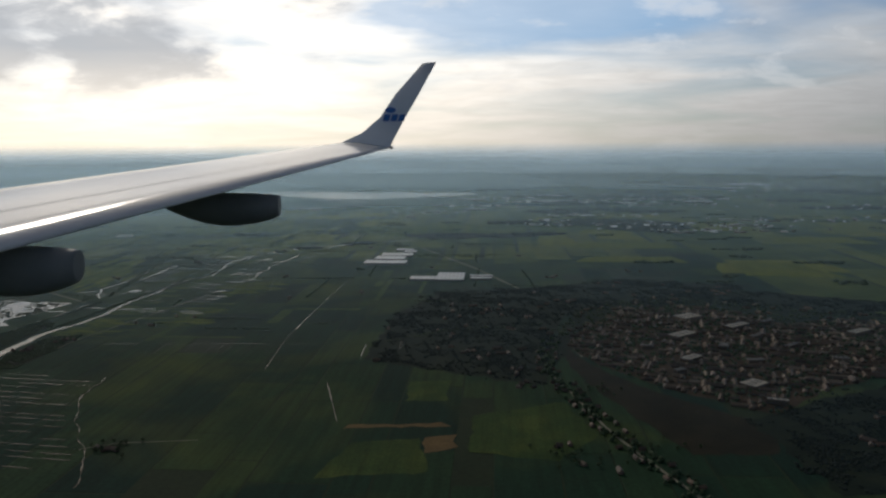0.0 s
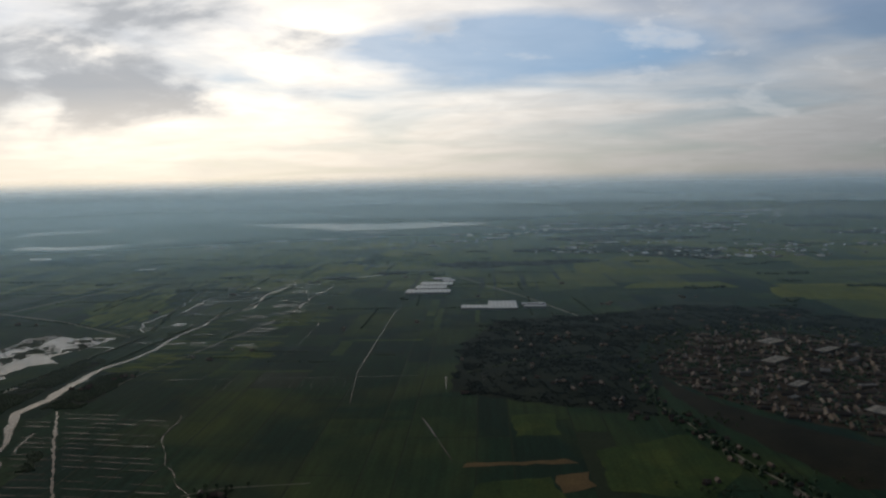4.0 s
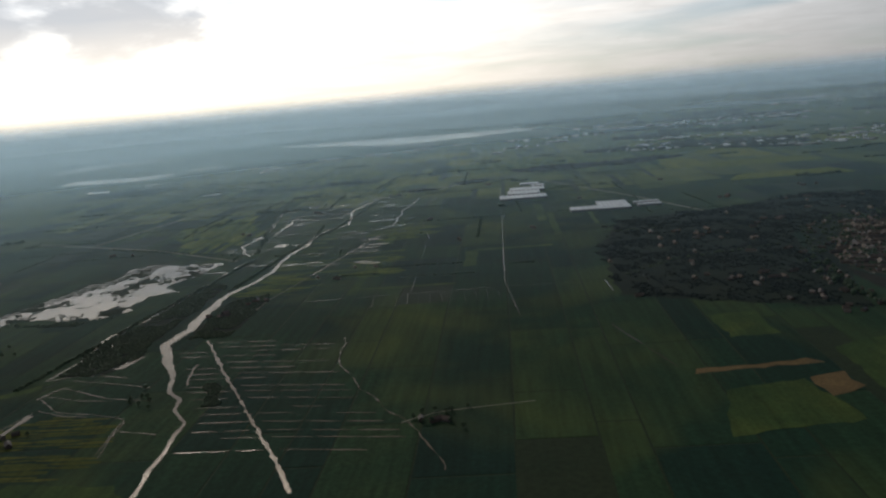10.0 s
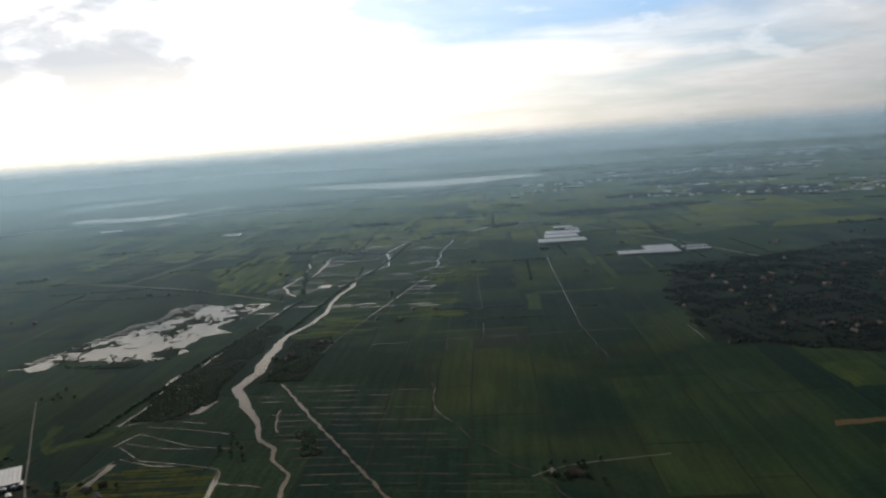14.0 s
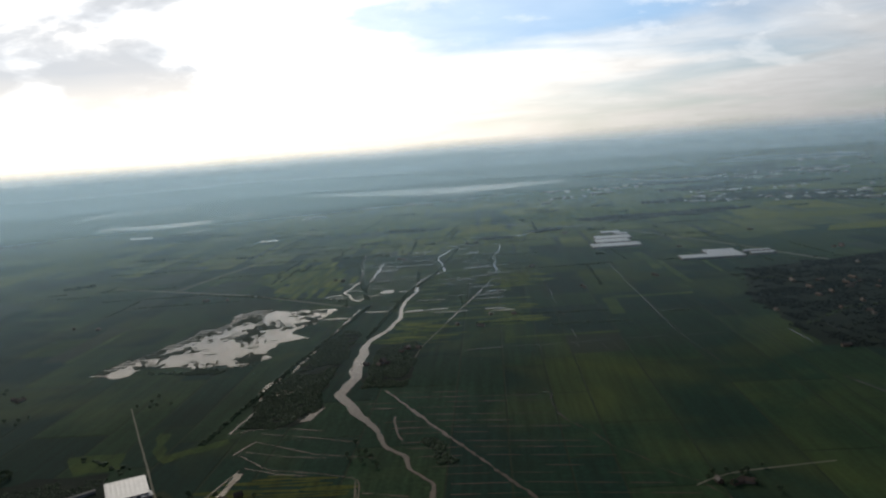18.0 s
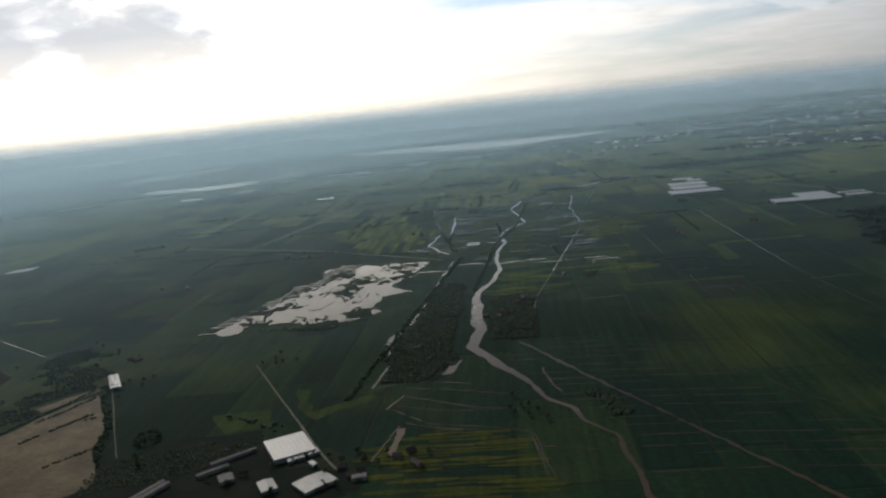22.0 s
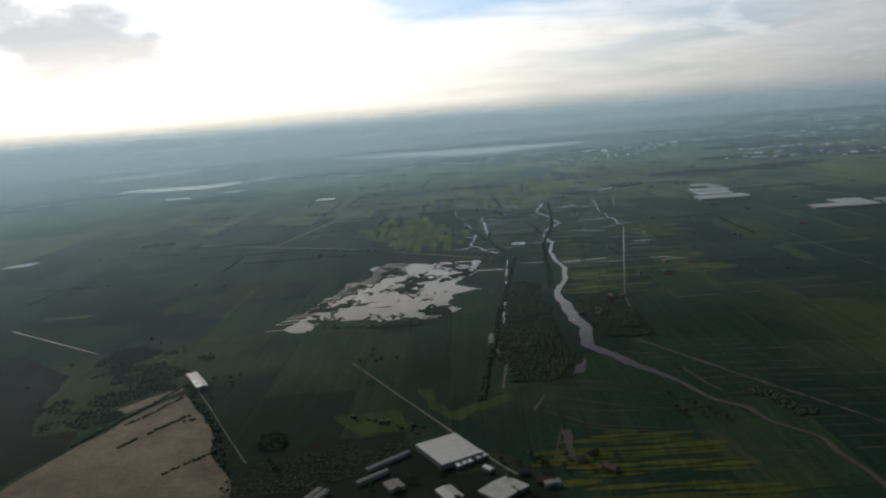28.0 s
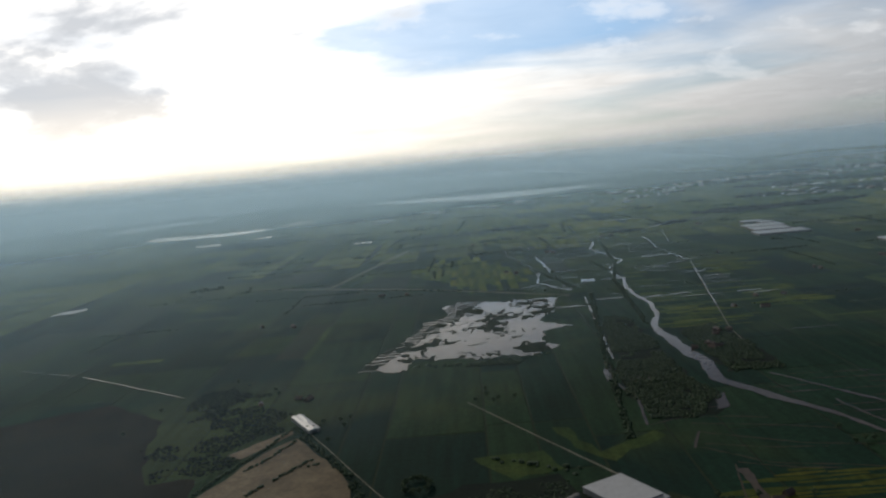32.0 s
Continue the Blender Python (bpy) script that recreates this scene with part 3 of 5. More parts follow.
def dashes(x0, y0, x1, y1, w, seed, keep=0.92, step=34.0):
    """A long ditch with reed-grown gaps: pieces of open water in a row."""
    r = random.Random(seed)
    b = Batch()
    n = max(1, int(math.hypot(x1 - x0, y1 - y0) / step))
    for i in range(n):
        if r.random() < keep:
            a, c = i / n, (i + r.uniform(0.8, 1.02)) / n
            ribbon_faces(b, x0 + (x1 - x0) * a, y0 + (y1 - y0) * a, x0 + (x1 - x0) * c, y0 + (y1 - y0) * c, w * 0.68 * r.uniform(0.5, 1.2), 0.26 + 0.0007 * (seed % 50), r, 0.35, 4.0, True)
    if b.v:
        b.make("ditch", WATER, label="straight water-filled field ditch with reedy gaps", category="ditch", group="field ditches", kind="structure")


DITCHES = [(-482, 610, -466, 820, 3.0), (-491, 568, -484, 609, 3.6), (-488, 501, -485, 536, 1.6), (-405, 426, -399, 385, 0.9), (-396, 383, -406, 429, 0.8),
           ]
EAST_DITCHES = [(-199, 1250, -198, 663, 0.9), (-279, 848, -274, 654, 0.5), (-278, 876, -296, 980, 0.6), (-197, 660, -188, 570, 0.6), (-360, 646, -124, 658, 1.1), (-130, 541, -104, 453, 1.8), (-331, 959, -378, 733, 1.4),
           (-119, 656, -117, 616, 1.6), (-88, 666, -86, 631, 1.6), (-882, 1052, -878, 986, 1.6), (-313, 1102, -280, 1272, 1.5), (-847, 678, -741, 599, 1.6), (-948, 730, -847, 678, 1.4)]
for i, (x0, y0, x1, y1, w) in enumerate(DITCHES + EAST_DITCHES):
    dashes(x0, y0, x1, y1, w, 200 + i)
r = random.Random(31)
for k in range(17):     # the ladder of ditches east of the canal
    y = 552 - 10.6 * k + r.uniform(-2, 2)
    xw = np.interp(y, [372, 391, 453, 514, 559], [-305, -316, -350, -384, -408]) + 3
    xe = np.interp(y, [367, 395, 427, 459, 502, 549], [-231, -241, -265, -283, -302, -306]) - 2
    dashes(xw, y + 3, xe, y - 5, 1.3, 300 + k, 0.66, 19)
    xr = np.interp(y, [398, 418, 438, 462, 489, 520, 554], [-366, -367, -381, -394, -404, -421, -436]) + 7
    if xw - 6 > xr + 6:
        dashes(xr, y + 4, xw - 6, y + 3, 1.2, 330 + k, 0.62, 15)
# the nested drains of the reed meadows west of the river
REED_DRAINS = [[(-489, 494), (-485, 533), (-492, 575)], [(-489, 494), (-473, 501), (-450, 498), (-433, 492)], [(-485, 512), (-480, 518), (-449, 511)], [(-471, 493), (-439, 484), (-410, 473)], [(-470, 481), (-456, 474), (-432, 460), (-398, 452)],
               [(-472, 468), (-448, 459), (-424, 455)], [(-477, 463), (-469, 483)], [(-475, 465), (-452, 443), (-424, 436), (-404, 428), (-400, 405)], [(-466, 447), (-445, 437), (-428, 434)], [(-401, 413), (-377, 407)], [(-475, 407), (-472, 420), (-466, 446)]]
for i, line in enumerate(REED_DRAINS):
    ribbon("reed_drain", [(x, y, 1.3 if i in (0, 6) else 0.5) for x, y in line], 0.27 + 0.002 * i, WATER, 4.0, 0.25, 360 + i, meander=0.6, label="narrow drain shining between reed meadows", category="ditch", group="reed meadow drains", kind="structure")
for k in range(14):      # short parallel drains by the long ditch
    dashes(-312 + 9 * k, 647, -309 + 9 * k, 616, 0.28, 380 + k, 0.9, 12)

r = random.Random(57)
for k in range(120):      # wet strips shining between the river and the creeks
    y = r.uniform(770, 1340)
    x = r.uniform(-520, -330) + (y - 1000) * 0.02
    w = r.uniform(10, 42)
    dashes(x, y, x + w, y + r.uniform(-3, 3), r.uniform(1.8, 5.5), 400 + k, 1.0, 50)
for k in range(26):
    x, y = r.uniform(-900, 200), r.uniform(1350, 2300)
    w = r.uniform(20, 80)
    dashes(x, y, x + w, y + r.uniform(-12, 12), r.uniform(4, 9), 460 + k, 1.0, 120)

# ---- roads ----
TRACK = material("pale_farm_track", [(0.16, 0.16, 0.115), (0.25, 0.24, 0.175)], 0.3, 2.0, 0.9, 0.3, 0.2)
LANES = [[(-573, 551, 0.7), (-534, 481, 0.9), (-516, 449, 1.0), (-498, 416, 1.1), (-480, 390, 1.2)], [(-129, 1299, 3), (-27, 1073, 3), (26, 931, 3), (47, 896, 3)], [(48, 670, 2), (37, 588, 2), (52, 530, 2), (70, 450, 2), (85, 407, 2), (105, 355, 2)],
             [(65, 679, 2), (67, 649, 2), (72, 618, 2)]]
POLDER_ROADS = [[(-331, 958, 0.6), (-365, 799, 0.7), (-378, 733, 0.7), (-393, 662, 0.7), (-400, 587, 0.7)], [(-660, 534, 0.4), (-650, 517, 0.5), (-635, 490, 0.5), (-621, 464, 0.5), (-604, 433, 0.5), (-592, 413, 0.6), (-580, 394, 0.6)],
             [(184, 486, 2), (234, 539, 2), (327, 618, 2), (392, 671, 2)], [(-254, 405, 0.9), (-236, 417, 0.9), (-183, 425, 0.8)], [(-820, 1027, 3), (-754, 998, 3.2), (-604, 921, 2.8), (-476, 826, 2.0)], [(-720, 987, 2.2), (-653, 1280, 3)]]
for line in LANES + POLDER_ROADS:
    ribbon("road", line, 0.22, TRACK, 8.0, 0.15, 12, label="narrow pale road across the polder", category="road", kind="structure")


# ---- fields ----
FIELD_GAP = 1.0


def slab(b, x0, y0, x1, y1, h, skew):
    vs = [(x0, y0, 0.02), (x1, y0 + skew, 0.02), (x1, y1 + skew, 0.02), (x0, y1, 0.02), (x0 + 0.3, y0 + 0.3, h), (x1 - 0.3, y0 + 0.3 + skew, h), (x1 - 0.3, y1 - 0.3 + skew, h), (x0 + 0.3, y1 - 0.3, h)]
    b.add(vs, [(4, 5, 6, 7), (0, 1, 5, 4), (1, 2, 6, 5), (2, 3, 7, 6), (3, 0, 4, 7)])


r = random.Random(77)
far_fields = Batch()
x = -3600.0
while x < 3400:
    near_col = -1050 < x < 330
    w = r.uniform(18, 52) if near_col else r.uniform(50, 150)
    y = 250 + r.uniform(0, 40)
    while y < 4900:
        near = near_col and y < 1120
        d = r.uniform(55, 150) if near else r.uniform(60, 120) * (1 + y / 1800)
        if near and r.random() < 0.94:
            b = Batch()
            slab(b, x, y, x + w - FIELD_GAP, y + d - FIELD_GAP, r.uniform(0.10, 0.16), 0)
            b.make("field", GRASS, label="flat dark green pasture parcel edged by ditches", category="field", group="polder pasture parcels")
        elif not near:
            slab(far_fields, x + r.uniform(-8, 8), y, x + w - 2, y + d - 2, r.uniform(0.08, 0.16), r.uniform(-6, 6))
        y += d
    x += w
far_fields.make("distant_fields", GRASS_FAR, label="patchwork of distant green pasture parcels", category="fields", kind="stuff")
def strip_meadow(outline, seed, label, mat, across):
    """A meadow of narrow cut strips whose colours differ; the outer ones thin out unevenly."""
    rg = random.Random(seed)
    pts = [(y, x) if across else (x, y) for x, y in outline]      # strips run east when across, else north
    us, vs = [p[0] for p in pts], [p[1] for p in pts]
    cx, cy = sum(p[0] for p in outline) / len(outline), sum(p[1] for p in outline) / len(outline)
    root = empty("meadow", cx, cy, 0.15, 0, label, "field", "brighter fields among the pastures")
    u = min(us)
    while u < max(us):
        w = rg.uniform(2.5, 6.0) if across else rg.uniform(4, 9)
        v = min(vs) - rg.uniform(0, 20)
        while v < max(vs):
            d = rg.uniform(12, 34) if across else rg.uniform(18, 46)
            if inside((u + w / 2 + rg.gauss(0, 3 if across else 6), v + d / 2 + rg.gauss(0, 7 if across else 12)), pts) and rg.random() < 0.94:
                b = Batch()
                a, c = (u + w / 2, v), (u + w / 2 + rg.uniform(-1, 1), v + d - 0.2)
                if across:
                    a, c = a[::-1], c[::-1]
                ribbon_faces(b, a[0] - cx, a[1] - cy, c[0] - cx, c[1] - cy, w * 0.98, 0.05 + 0.012 * rg.random(), rg, 0.08, 9.0, across)
                b.make("strip", mat, parent=root)
            v += d
        u += w


STRIPS = material("cut_meadow_strips", [(0.030, 0.062, 0.016), (0.056, 0.092, 0.018), (0.094, 0.126, 0.022), (0.138, 0.156, 0.028)], 0.02, 0.3, 0.95, 0.1, 0.3, 0.65, haze_sheen=0.06, stripe=True)
STRIP_MEADOWS = [([(-640, 1050), (-604, 1125), (-572, 1150), (-530, 1060), (-508, 1000), (-500, 918), (-528, 895), (-570, 900), (-606, 968)], "bright green meadow beyond the lake"),
                 ([(-424, 742), (-394, 746), (-370, 738), (-372, 668), (-394, 672), (-424, 680)], "bright yellow-green meadow beside the river"),
                 ([(-346, 960), (-286, 965), (-276, 905), (-322, 880), (-350, 930)], "yellow-green meadow along a creek"),
                 ([(-340, 800), (-300, 810), (-296, 720), (-336, 715)], "soft green meadow east of the river"),
                 ([(-560, 1420), (-380, 1440), (-330, 1250), (-440, 1210), (-560, 1300)], "broad yellow-green meadow beyond the creeks"),
                 ([(-800, 1800), (-520, 1900), (-420, 1560), (-600, 1480), (-780, 1560)], "broad yellow-green meadow before the far lake"),
                 ([(-300, 1700), (-60, 1760), (0, 1500), (-120, 1420), (-290, 1480)], "broad yellow-green meadow beyond the nursery"),
                 ([(-462, 436), (-446, 434), (-424, 432), (-405, 424), (-402, 380), (-417, 360), (-470, 366), (-466, 405)], "pale olive meadow in strips beside the river")]
for k, (pts, label) in enumerate(STRIP_MEADOWS):
    strip_meadow(pts, 1700 + k, label, OLIVE if k == 7 else STRIPS, k in (1, 2, 3, 7))
ROAD_FIELDS = [("meadow", [(-17, 475), (46, 506), (61, 444), (35, 404), (-17, 414)], MEADOW, "bright green meadow by the road"),
                              ("meadow", [(-90, 424), (-49, 435), (-39, 384), (-101, 375)], MEADOW, "bright green meadow by the road"),
                              ("meadow", [(-68, 546), (-37, 551), (-36, 506), (-65, 502)], MEADOW, "bright green meadow by the road"),
                              ("peat_field", [(59, 698), (67, 623), (90, 568), (122, 522), (162, 479), (182, 468), (163, 419), (113, 417), (92, 474), (73, 529), (59, 588), (55, 658)], PEAT, "dark bare peat field between the road and the town"),
                              ("peat_field", [(-704, 412), (-691, 450), (-693, 474), (-717, 472), (-734, 515), (-742, 560), (-790, 600), (-870, 560), (-890, 450), (-800, 400)], PEAT, "dark bare peat land beside the flooded field"),
                              ("ploughed_field", [(-100, 447), (-98, 454), (-37, 461), (-31, 456)], EARTH, "narrow strip of bare brown earth"),
                              ("ploughed_field", [(-46, 435), (-27, 440), (-26, 421), (-44, 412)], EARTH, "small square of bare brown earth"),
                              ("meadow", [(-571, 471), (-541, 474), (-533, 453), (-555, 447)], MEADOW, "light green meadow beside the farm track"),
                              ("meadow", [(-533, 501), (-526, 499), (-517, 469), (-487, 487), (-485, 482), (-513, 456), (-525, 474)], MEADOW, "light green meadow beside the farm track"),
                              ("stubble_field", [(-427, 360), (-374, 356), (-347, 325), (-438, 330)], MEADOW, "yellow stubble field by the canal")]
for name, pts, mat, label in ROAD_FIELDS:
    sheet(name, wobble(pts, True, 7.0, 1.6, 5), 0.2, mat, label=label, category="field", group="brighter fields among the pastures")
r = random.Random(88)
for k in range(16):      # narrow bright strips across the river meadows
    y = 700 + 21 * k + r.uniform(-5, 5)
    x0 = np.interp(y, [697, 841, 955, 1041], [-428, -417, -409, -395])
    w = r.uniform(14, 52)
    sheet("strip_meadow", wobble([(x0, y), (x0 + w, y - 2), (x0 + w + 1, y + 9), (x0, y + 10)], True, 8, 0.6, k), 0.19, MEADOW, label="narrow light green strip meadow by the river", category="field", group="strip meadows by the river")
r = random.Random(91)
for k in range(46):      # far meadows, about half of them painted bright as if sunlit
    x, y = r.uniform(-1300, 1700), r.uniform(1250, 3000)
    w, d = r.uniform(60, 190), r.uniform(70, 220)
    sheet("far_meadow", wobble([(x, y), (x + w, y + r.uniform(-20, 20)), (x + w * 0.9, y + d), (x + w * 0.1, y + d)], True, 40, 5, k), 0.2, MEADOW if r.random() < 0.5 else GRASS, label="green meadow far off in the polder, sun painted into its grass", category="field", group="far bright meadows")
for k in range(12):      # sun patches painted as yellow-green meadows beyond the greenhouses
    x, y = r.uniform(-700, -100), r.uniform(1300, 2000)
    w, d = r.uniform(50, 120), r.uniform(50, 120)
    sheet("sunlit_meadow", wobble([(x, y), (x + w, y + r.uniform(-10, 10)), (x + w * 0.9, y + d), (x + w * 0.1, y + d)], True, 20, 5, k), 0.225 + 0.002 * k, PAINTED_SUN, label="meadow painted yellow-green as if sunlit, far off", category="field", group="sunlit hay meadows")
for k in range(34):      # sunlight beyond the town, painted as yellow-green meadows
    x, y = r.uniform(48, 1100), r.uniform(960, 1900)
    if y < 1000 + 0.12 * abs(x - 200):
        continue
    w, d = r.uniform(70, 220), r.uniform(50, 150)
    sheet("sunlit_meadow", wobble([(x, y), (x + w, y + r.uniform(-20, 20)), (x + w * 0.9, y + d), (x + w * 0.1, y + d)], True, 30, 6, k), 0.205 + 0.002 * (k % 9), PAINTED_SUN, label="meadow painted yellow-green as if sunlit, beyond the town", category="field", group="sunlit hay meadows")


# ---- trees ----
def hedge(name, pts, seed, spacing=2.6, r=1.5, h=2.6, spread=1.2, label="dark hedgerow of trees along a field edge"):
    rg = random.Random(seed)
    b = Batch()
    for (x0, y0), (x1, y1) in zip(pts, pts[1:]):
        n = max(1, int(math.hypot(x1 - x0, y1 - y0) / spacing))
        for i in range(n):
            u = i / n
            if rg.random() < 0.85:
                k = rg.uniform(0.6, 1.3)
                b.clump(x0 + (x1 - x0) * u + rg.uniform(-spread, spread), y0 + (y1 - y0) * u + rg.uniform(-spread, spread), 0.0, r * k, h * k, rg)
    b.make(name, LEAF, label=label, category="hedge", kind="stuff")


for i, pts in enumerate(([(-657, 465), (-644, 486)], [(-644, 477), (-640, 480)], [(-666, 451), (-660, 460)], [(-673, 478), (-666, 490), (-657, 512)], [(-634, 421), (-619, 440)], [(-689, 456), (-680, 481), (-670, 504), (-662, 532)], [(-662, 530), (-642, 495), (-624, 464), (-616, 439), (-606, 418)], [(-500, 481), (-483, 636), (-459, 829)],
                         [(-441, 696), (-426, 888), (-404, 993), (-384, 1208)],
                         [(-524, 1178), (-492, 977), (-466, 857)], [(-330, 1231), (-110, 1405), (72, 1484)], [(-608, 630), (-559, 623), (-515, 635)], [(-486, 827), (-485, 856), (-680, 951)],
                         [(-563, 469), (-535, 453), (-525, 447)], [(-98, 666), (-57, 706), (47, 738)], [(-695, 1062), (-411, 1113)], [(-671, 1236), (-387, 1290)], [(-422, 1066), (-546, 1084)], [(-344, 1044), (-295, 1037)])):
    hedge("hedge", pts, 500 + i, 0.75 if i < 6 else 1.0 if i < 9 else 2.5, 0.8 if i < 6 else 0.95 if i < 9 else 1.4, 1.0 if i < 6 else 1.3, 0.7 if i < 6 else 1.7 if i < 9 else 3.0)
r = random.Random(133)
for k in range(90):      # tree rows and ditch-side scrub over the middle distance
    x, y = r.uniform(-950, 60), r.uniform(680, 1700)
    if -680 < x < -470 and 600 < y < 900:
        continue
    far = 1.0 + (y - 680) / 900
    n = r.uniform(20, 110) * far
    dx, dy = (n, r.uniform(-6, 6)) if r.random() < 0.6 else (r.uniform(-0.1, 0.1) * n, n)
    hedge("tree_row", [(x, y), (x + dx, y + dy)], 1300 + k, 1.9 * far, 0.85 * far, 1.1 * far, 1.1 * far, "thin row of dark trees along a ditch")
for k in range(40):      # pale strips of cut grass
    x, y = r.uniform(-900, 40), r.uniform(650, 1500)
    if -680 < x < -470 and 600 < y < 900:
        continue
    w, d = (r.uniform(30, 90), r.uniform(4, 12)) if r.random() < 0.6 else (r.uniform(5, 14), r.uniform(50, 150))
    sheet("cut_strip", wobble([(x, y), (x + w, y), (x + w, y + d), (x, y + d)], True, 12, 0.8, k), 0.195, MEADOW, label="narrow strip of freshly cut grass", category="field", group="cut grass strips")
wood("farm_wood", [(-736, 594), (-720, 621), (-672, 564), (-666, 540), (-682, 513), (-691, 480), (-715, 473), (-728, 513), (-725, 547)], 1.7, 0.75, 0.6, 71, 24.0, DARK_LEAF)
wood("barn_wood", [(-602, 418), (-564, 440), (-533, 441), (-535, 427), (-565, 402), (-604, 388)], 1.7, 0.7, 0.7, 72, mat=LEAF)
r = random.Random(15)
for k in range(60):      # copses of the distance
    x, y = r.uniform(-1700, 2200), 1350 + 3200 * r.random() ** 1.3
    w, d = r.uniform(50, 220), r.uniform(25, 85)
    if -1300 < x < 60 and 2150 < y < 3600:
        continue
    # a dark sheet under the crowns carries the copse's shade as colour
    sheet("copse_floor", lump(x, y, w, d, 9, 700 + k), 0.24 + 0.001 * k, SHADED_FLOOR, label="dark ground below a distant copse with its shade painted in", category="undergrowth", kind="structure")
    wood("distant_copse", lump(x, y, w, d, 9, 700 + k), 11 + y / 400, 9 + y / 500, 2.0 + y / 2000, 800 + k, mat=DARK_LEAF, label="distant dark copse among the fields")

for k in range(80):      # small spinneys among the eastern meadows and along the far lanes
    x, y = (r.uniform(68, 1100), r.uniform(900, 1900)) if k < 55 else (r.uniform(-1000, -100), r.uniform(1050, 1900))
    wood("spinney", lump(x, y, r.uniform(12, 45), r.uniform(4, 12), 8, 900 + k), 6.0, 4.0, 3.0, 990 + k)

LEAF_ONE = material("single_tree_leaves", [(0.028, 0.046, 0.024), (0.044, 0.070, 0.030), (0.062, 0.090, 0.036)], 0.3, 1.5, 0.85, 0.3, 0.4, 0.4)


def tree(x, y, size, seed):
    """A trunk with three limbs and a crown of many ragged clumps."""
    rg = random.Random(seed)
    root = empty("tree", x, y, 0.05, rg.uniform(0, 360), "leafy broadleaf tree beside a farm", "tree", "trees round the farms")
    b = Batch()
    for lx, ly, lz, r0, r1, hx in ((0, 0, 0, 0.14, 0.09, 1.2), (0.35, 0.1, 1.1, 0.07, 0.03, 1.0), (-0.3, 0.25, 1.1, 0.07, 0.03, 1.1), (0.05, -0.38, 1.0, 0.06, 0.03, 0.9)):
        vs = [((0 if lz else lx) + r0 * math.cos(a), (0 if lz else ly) + r0 * math.sin(a), lz) for a in (0, 1.57, 3.14, 4.71)]
        vs += [(lx * 1.8 + r1 * math.cos(a), ly * 1.8 + r1 * math.sin(a), lz + hx) for a in (0, 1.57, 3.14, 4.71)]
        b.add([(vx * size, vy * size, vz * size) for vx, vy, vz in vs], [(0, 1, 5, 4), (1, 2, 6, 5), (2, 3, 7, 6), (3, 0, 4, 7), (4, 5, 6, 7)])
    b.make("trunk", BARK, parent=root)
    c = Batch()
    for k in range(16):
        a, q, zz = rg.uniform(0, 6.28), rg.random() ** 0.6 * 1.15, rg.uniform(0.9, 2.5)
        q *= 1.1 - abs(zz - 1.5) * 0.45
        c.clump(q * math.cos(a) * size, q * math.sin(a) * size, zz * size, rg.uniform(0.35, 0.6) * size, rg.uniform(0.5, 0.8) * size, rg)
    c.make("crown", LEAF_ONE, parent=root)
    return root


first_trees = [tree(-590 + 2 * k, 425 - 3 * k, 1.0, 900 + k) for k in range(4)]
r = random.Random(44)
for cx, cy, spread, n in ((-531, 400, 9, 6), (-484, 405, 14, 14), (-236, 413, 9, 12), (41, 406, 12, 14), (67, 527, 16, 18), (-650, 527, 12, 8), (-689, 585, 30, 10), (-401, 459, 8, 8), (-561, 556, 10, 6), (87, 423, 14, 14)):
    for k in range(n):
        copy_thing(r.choice(first_trees), pose(cx + r.gauss(0, spread), cy + r.gauss(0, spread * 0.8), 0.05, 0, 0, r.uniform(0, 360)))

for k in range(16):      # a ring of trees round a pool
    a = 6.283 * k / 16 + r.uniform(-0.15, 0.15)
    copy_thing(r.choice(first_trees), pose(-594 + 5.5 * math.cos(a), 446 + 6.5 * math.sin(a), 0.05, 0, 0, r.uniform(0, 360)))


# ---- buildings ----
def glasshouse(x0, y0, x1, y1, h, spans, rz=0.0, name="greenhouse", label="long low greenhouse with a whitewashed ridged roof", group="greenhouses of the nursery", mat=None):
    """A hall with low walls and one roof ridge for each span; the spans lie side by side along x."""
    cx, cy, w, d = (x0 + x1) / 2, (y0 + y1) / 2, x1 - x0, y1 - y0
    root = empty(name, cx, cy, 0.1, rz, label, name.replace("_", " "), group)
    b = Batch()
    b.box(0, 0, 0, w, d, h)
    b.make("wall", CONCRETE, parent=root)
    sw = w / spans
    data = None
    for i in range(spans):
        if data is None:
            g = Batch()
            g.gable(0, 0, 0, sw * 0.97, d * 1.01, 0.12, sw * (0.02 if mat else 0.10))
            ob = g.make("roof_span", mat or GLASS_ROOF, parent=root)
            data = ob.data
        else:
            ob = new("roof_span", data)
            ob.parent = root
        ob.location = (-w / 2 + sw * (i + 0.5), 0, h)
    g = Batch()
    for i in range(spans + 1):
        g.box(-w / 2 + sw * i, 0, h, sw * 0.03, d * 1.015, 0.13)
    g.make("gutter", mat or CONCRETE, parent=root)
    return root


for x0, y0, x1, y1, n in ((-200, 1111, -135, 1141, 10), (-189, 1152, -142, 1183, 8), (-185, 1190, -134, 1219, 8), (-152, 1231, -132, 1247, 4), (-168, 1254, -139, 1271, 5), (-115, 978, -78, 1000, 7), (-80, 976, -43, 1030, 7), (-34, 986, -6, 996, 5), (-36, 1005, -5, 1013, 5)):
    glasshouse(x0, y0, x1, y1, 2.2, n)
glasshouse(-525, 413, -506, 436, 2.4, 9, 29.5, "barn", "large farm hall with a white ridged sheet roof", "halls of the farmyard", WHITE_ROOF)
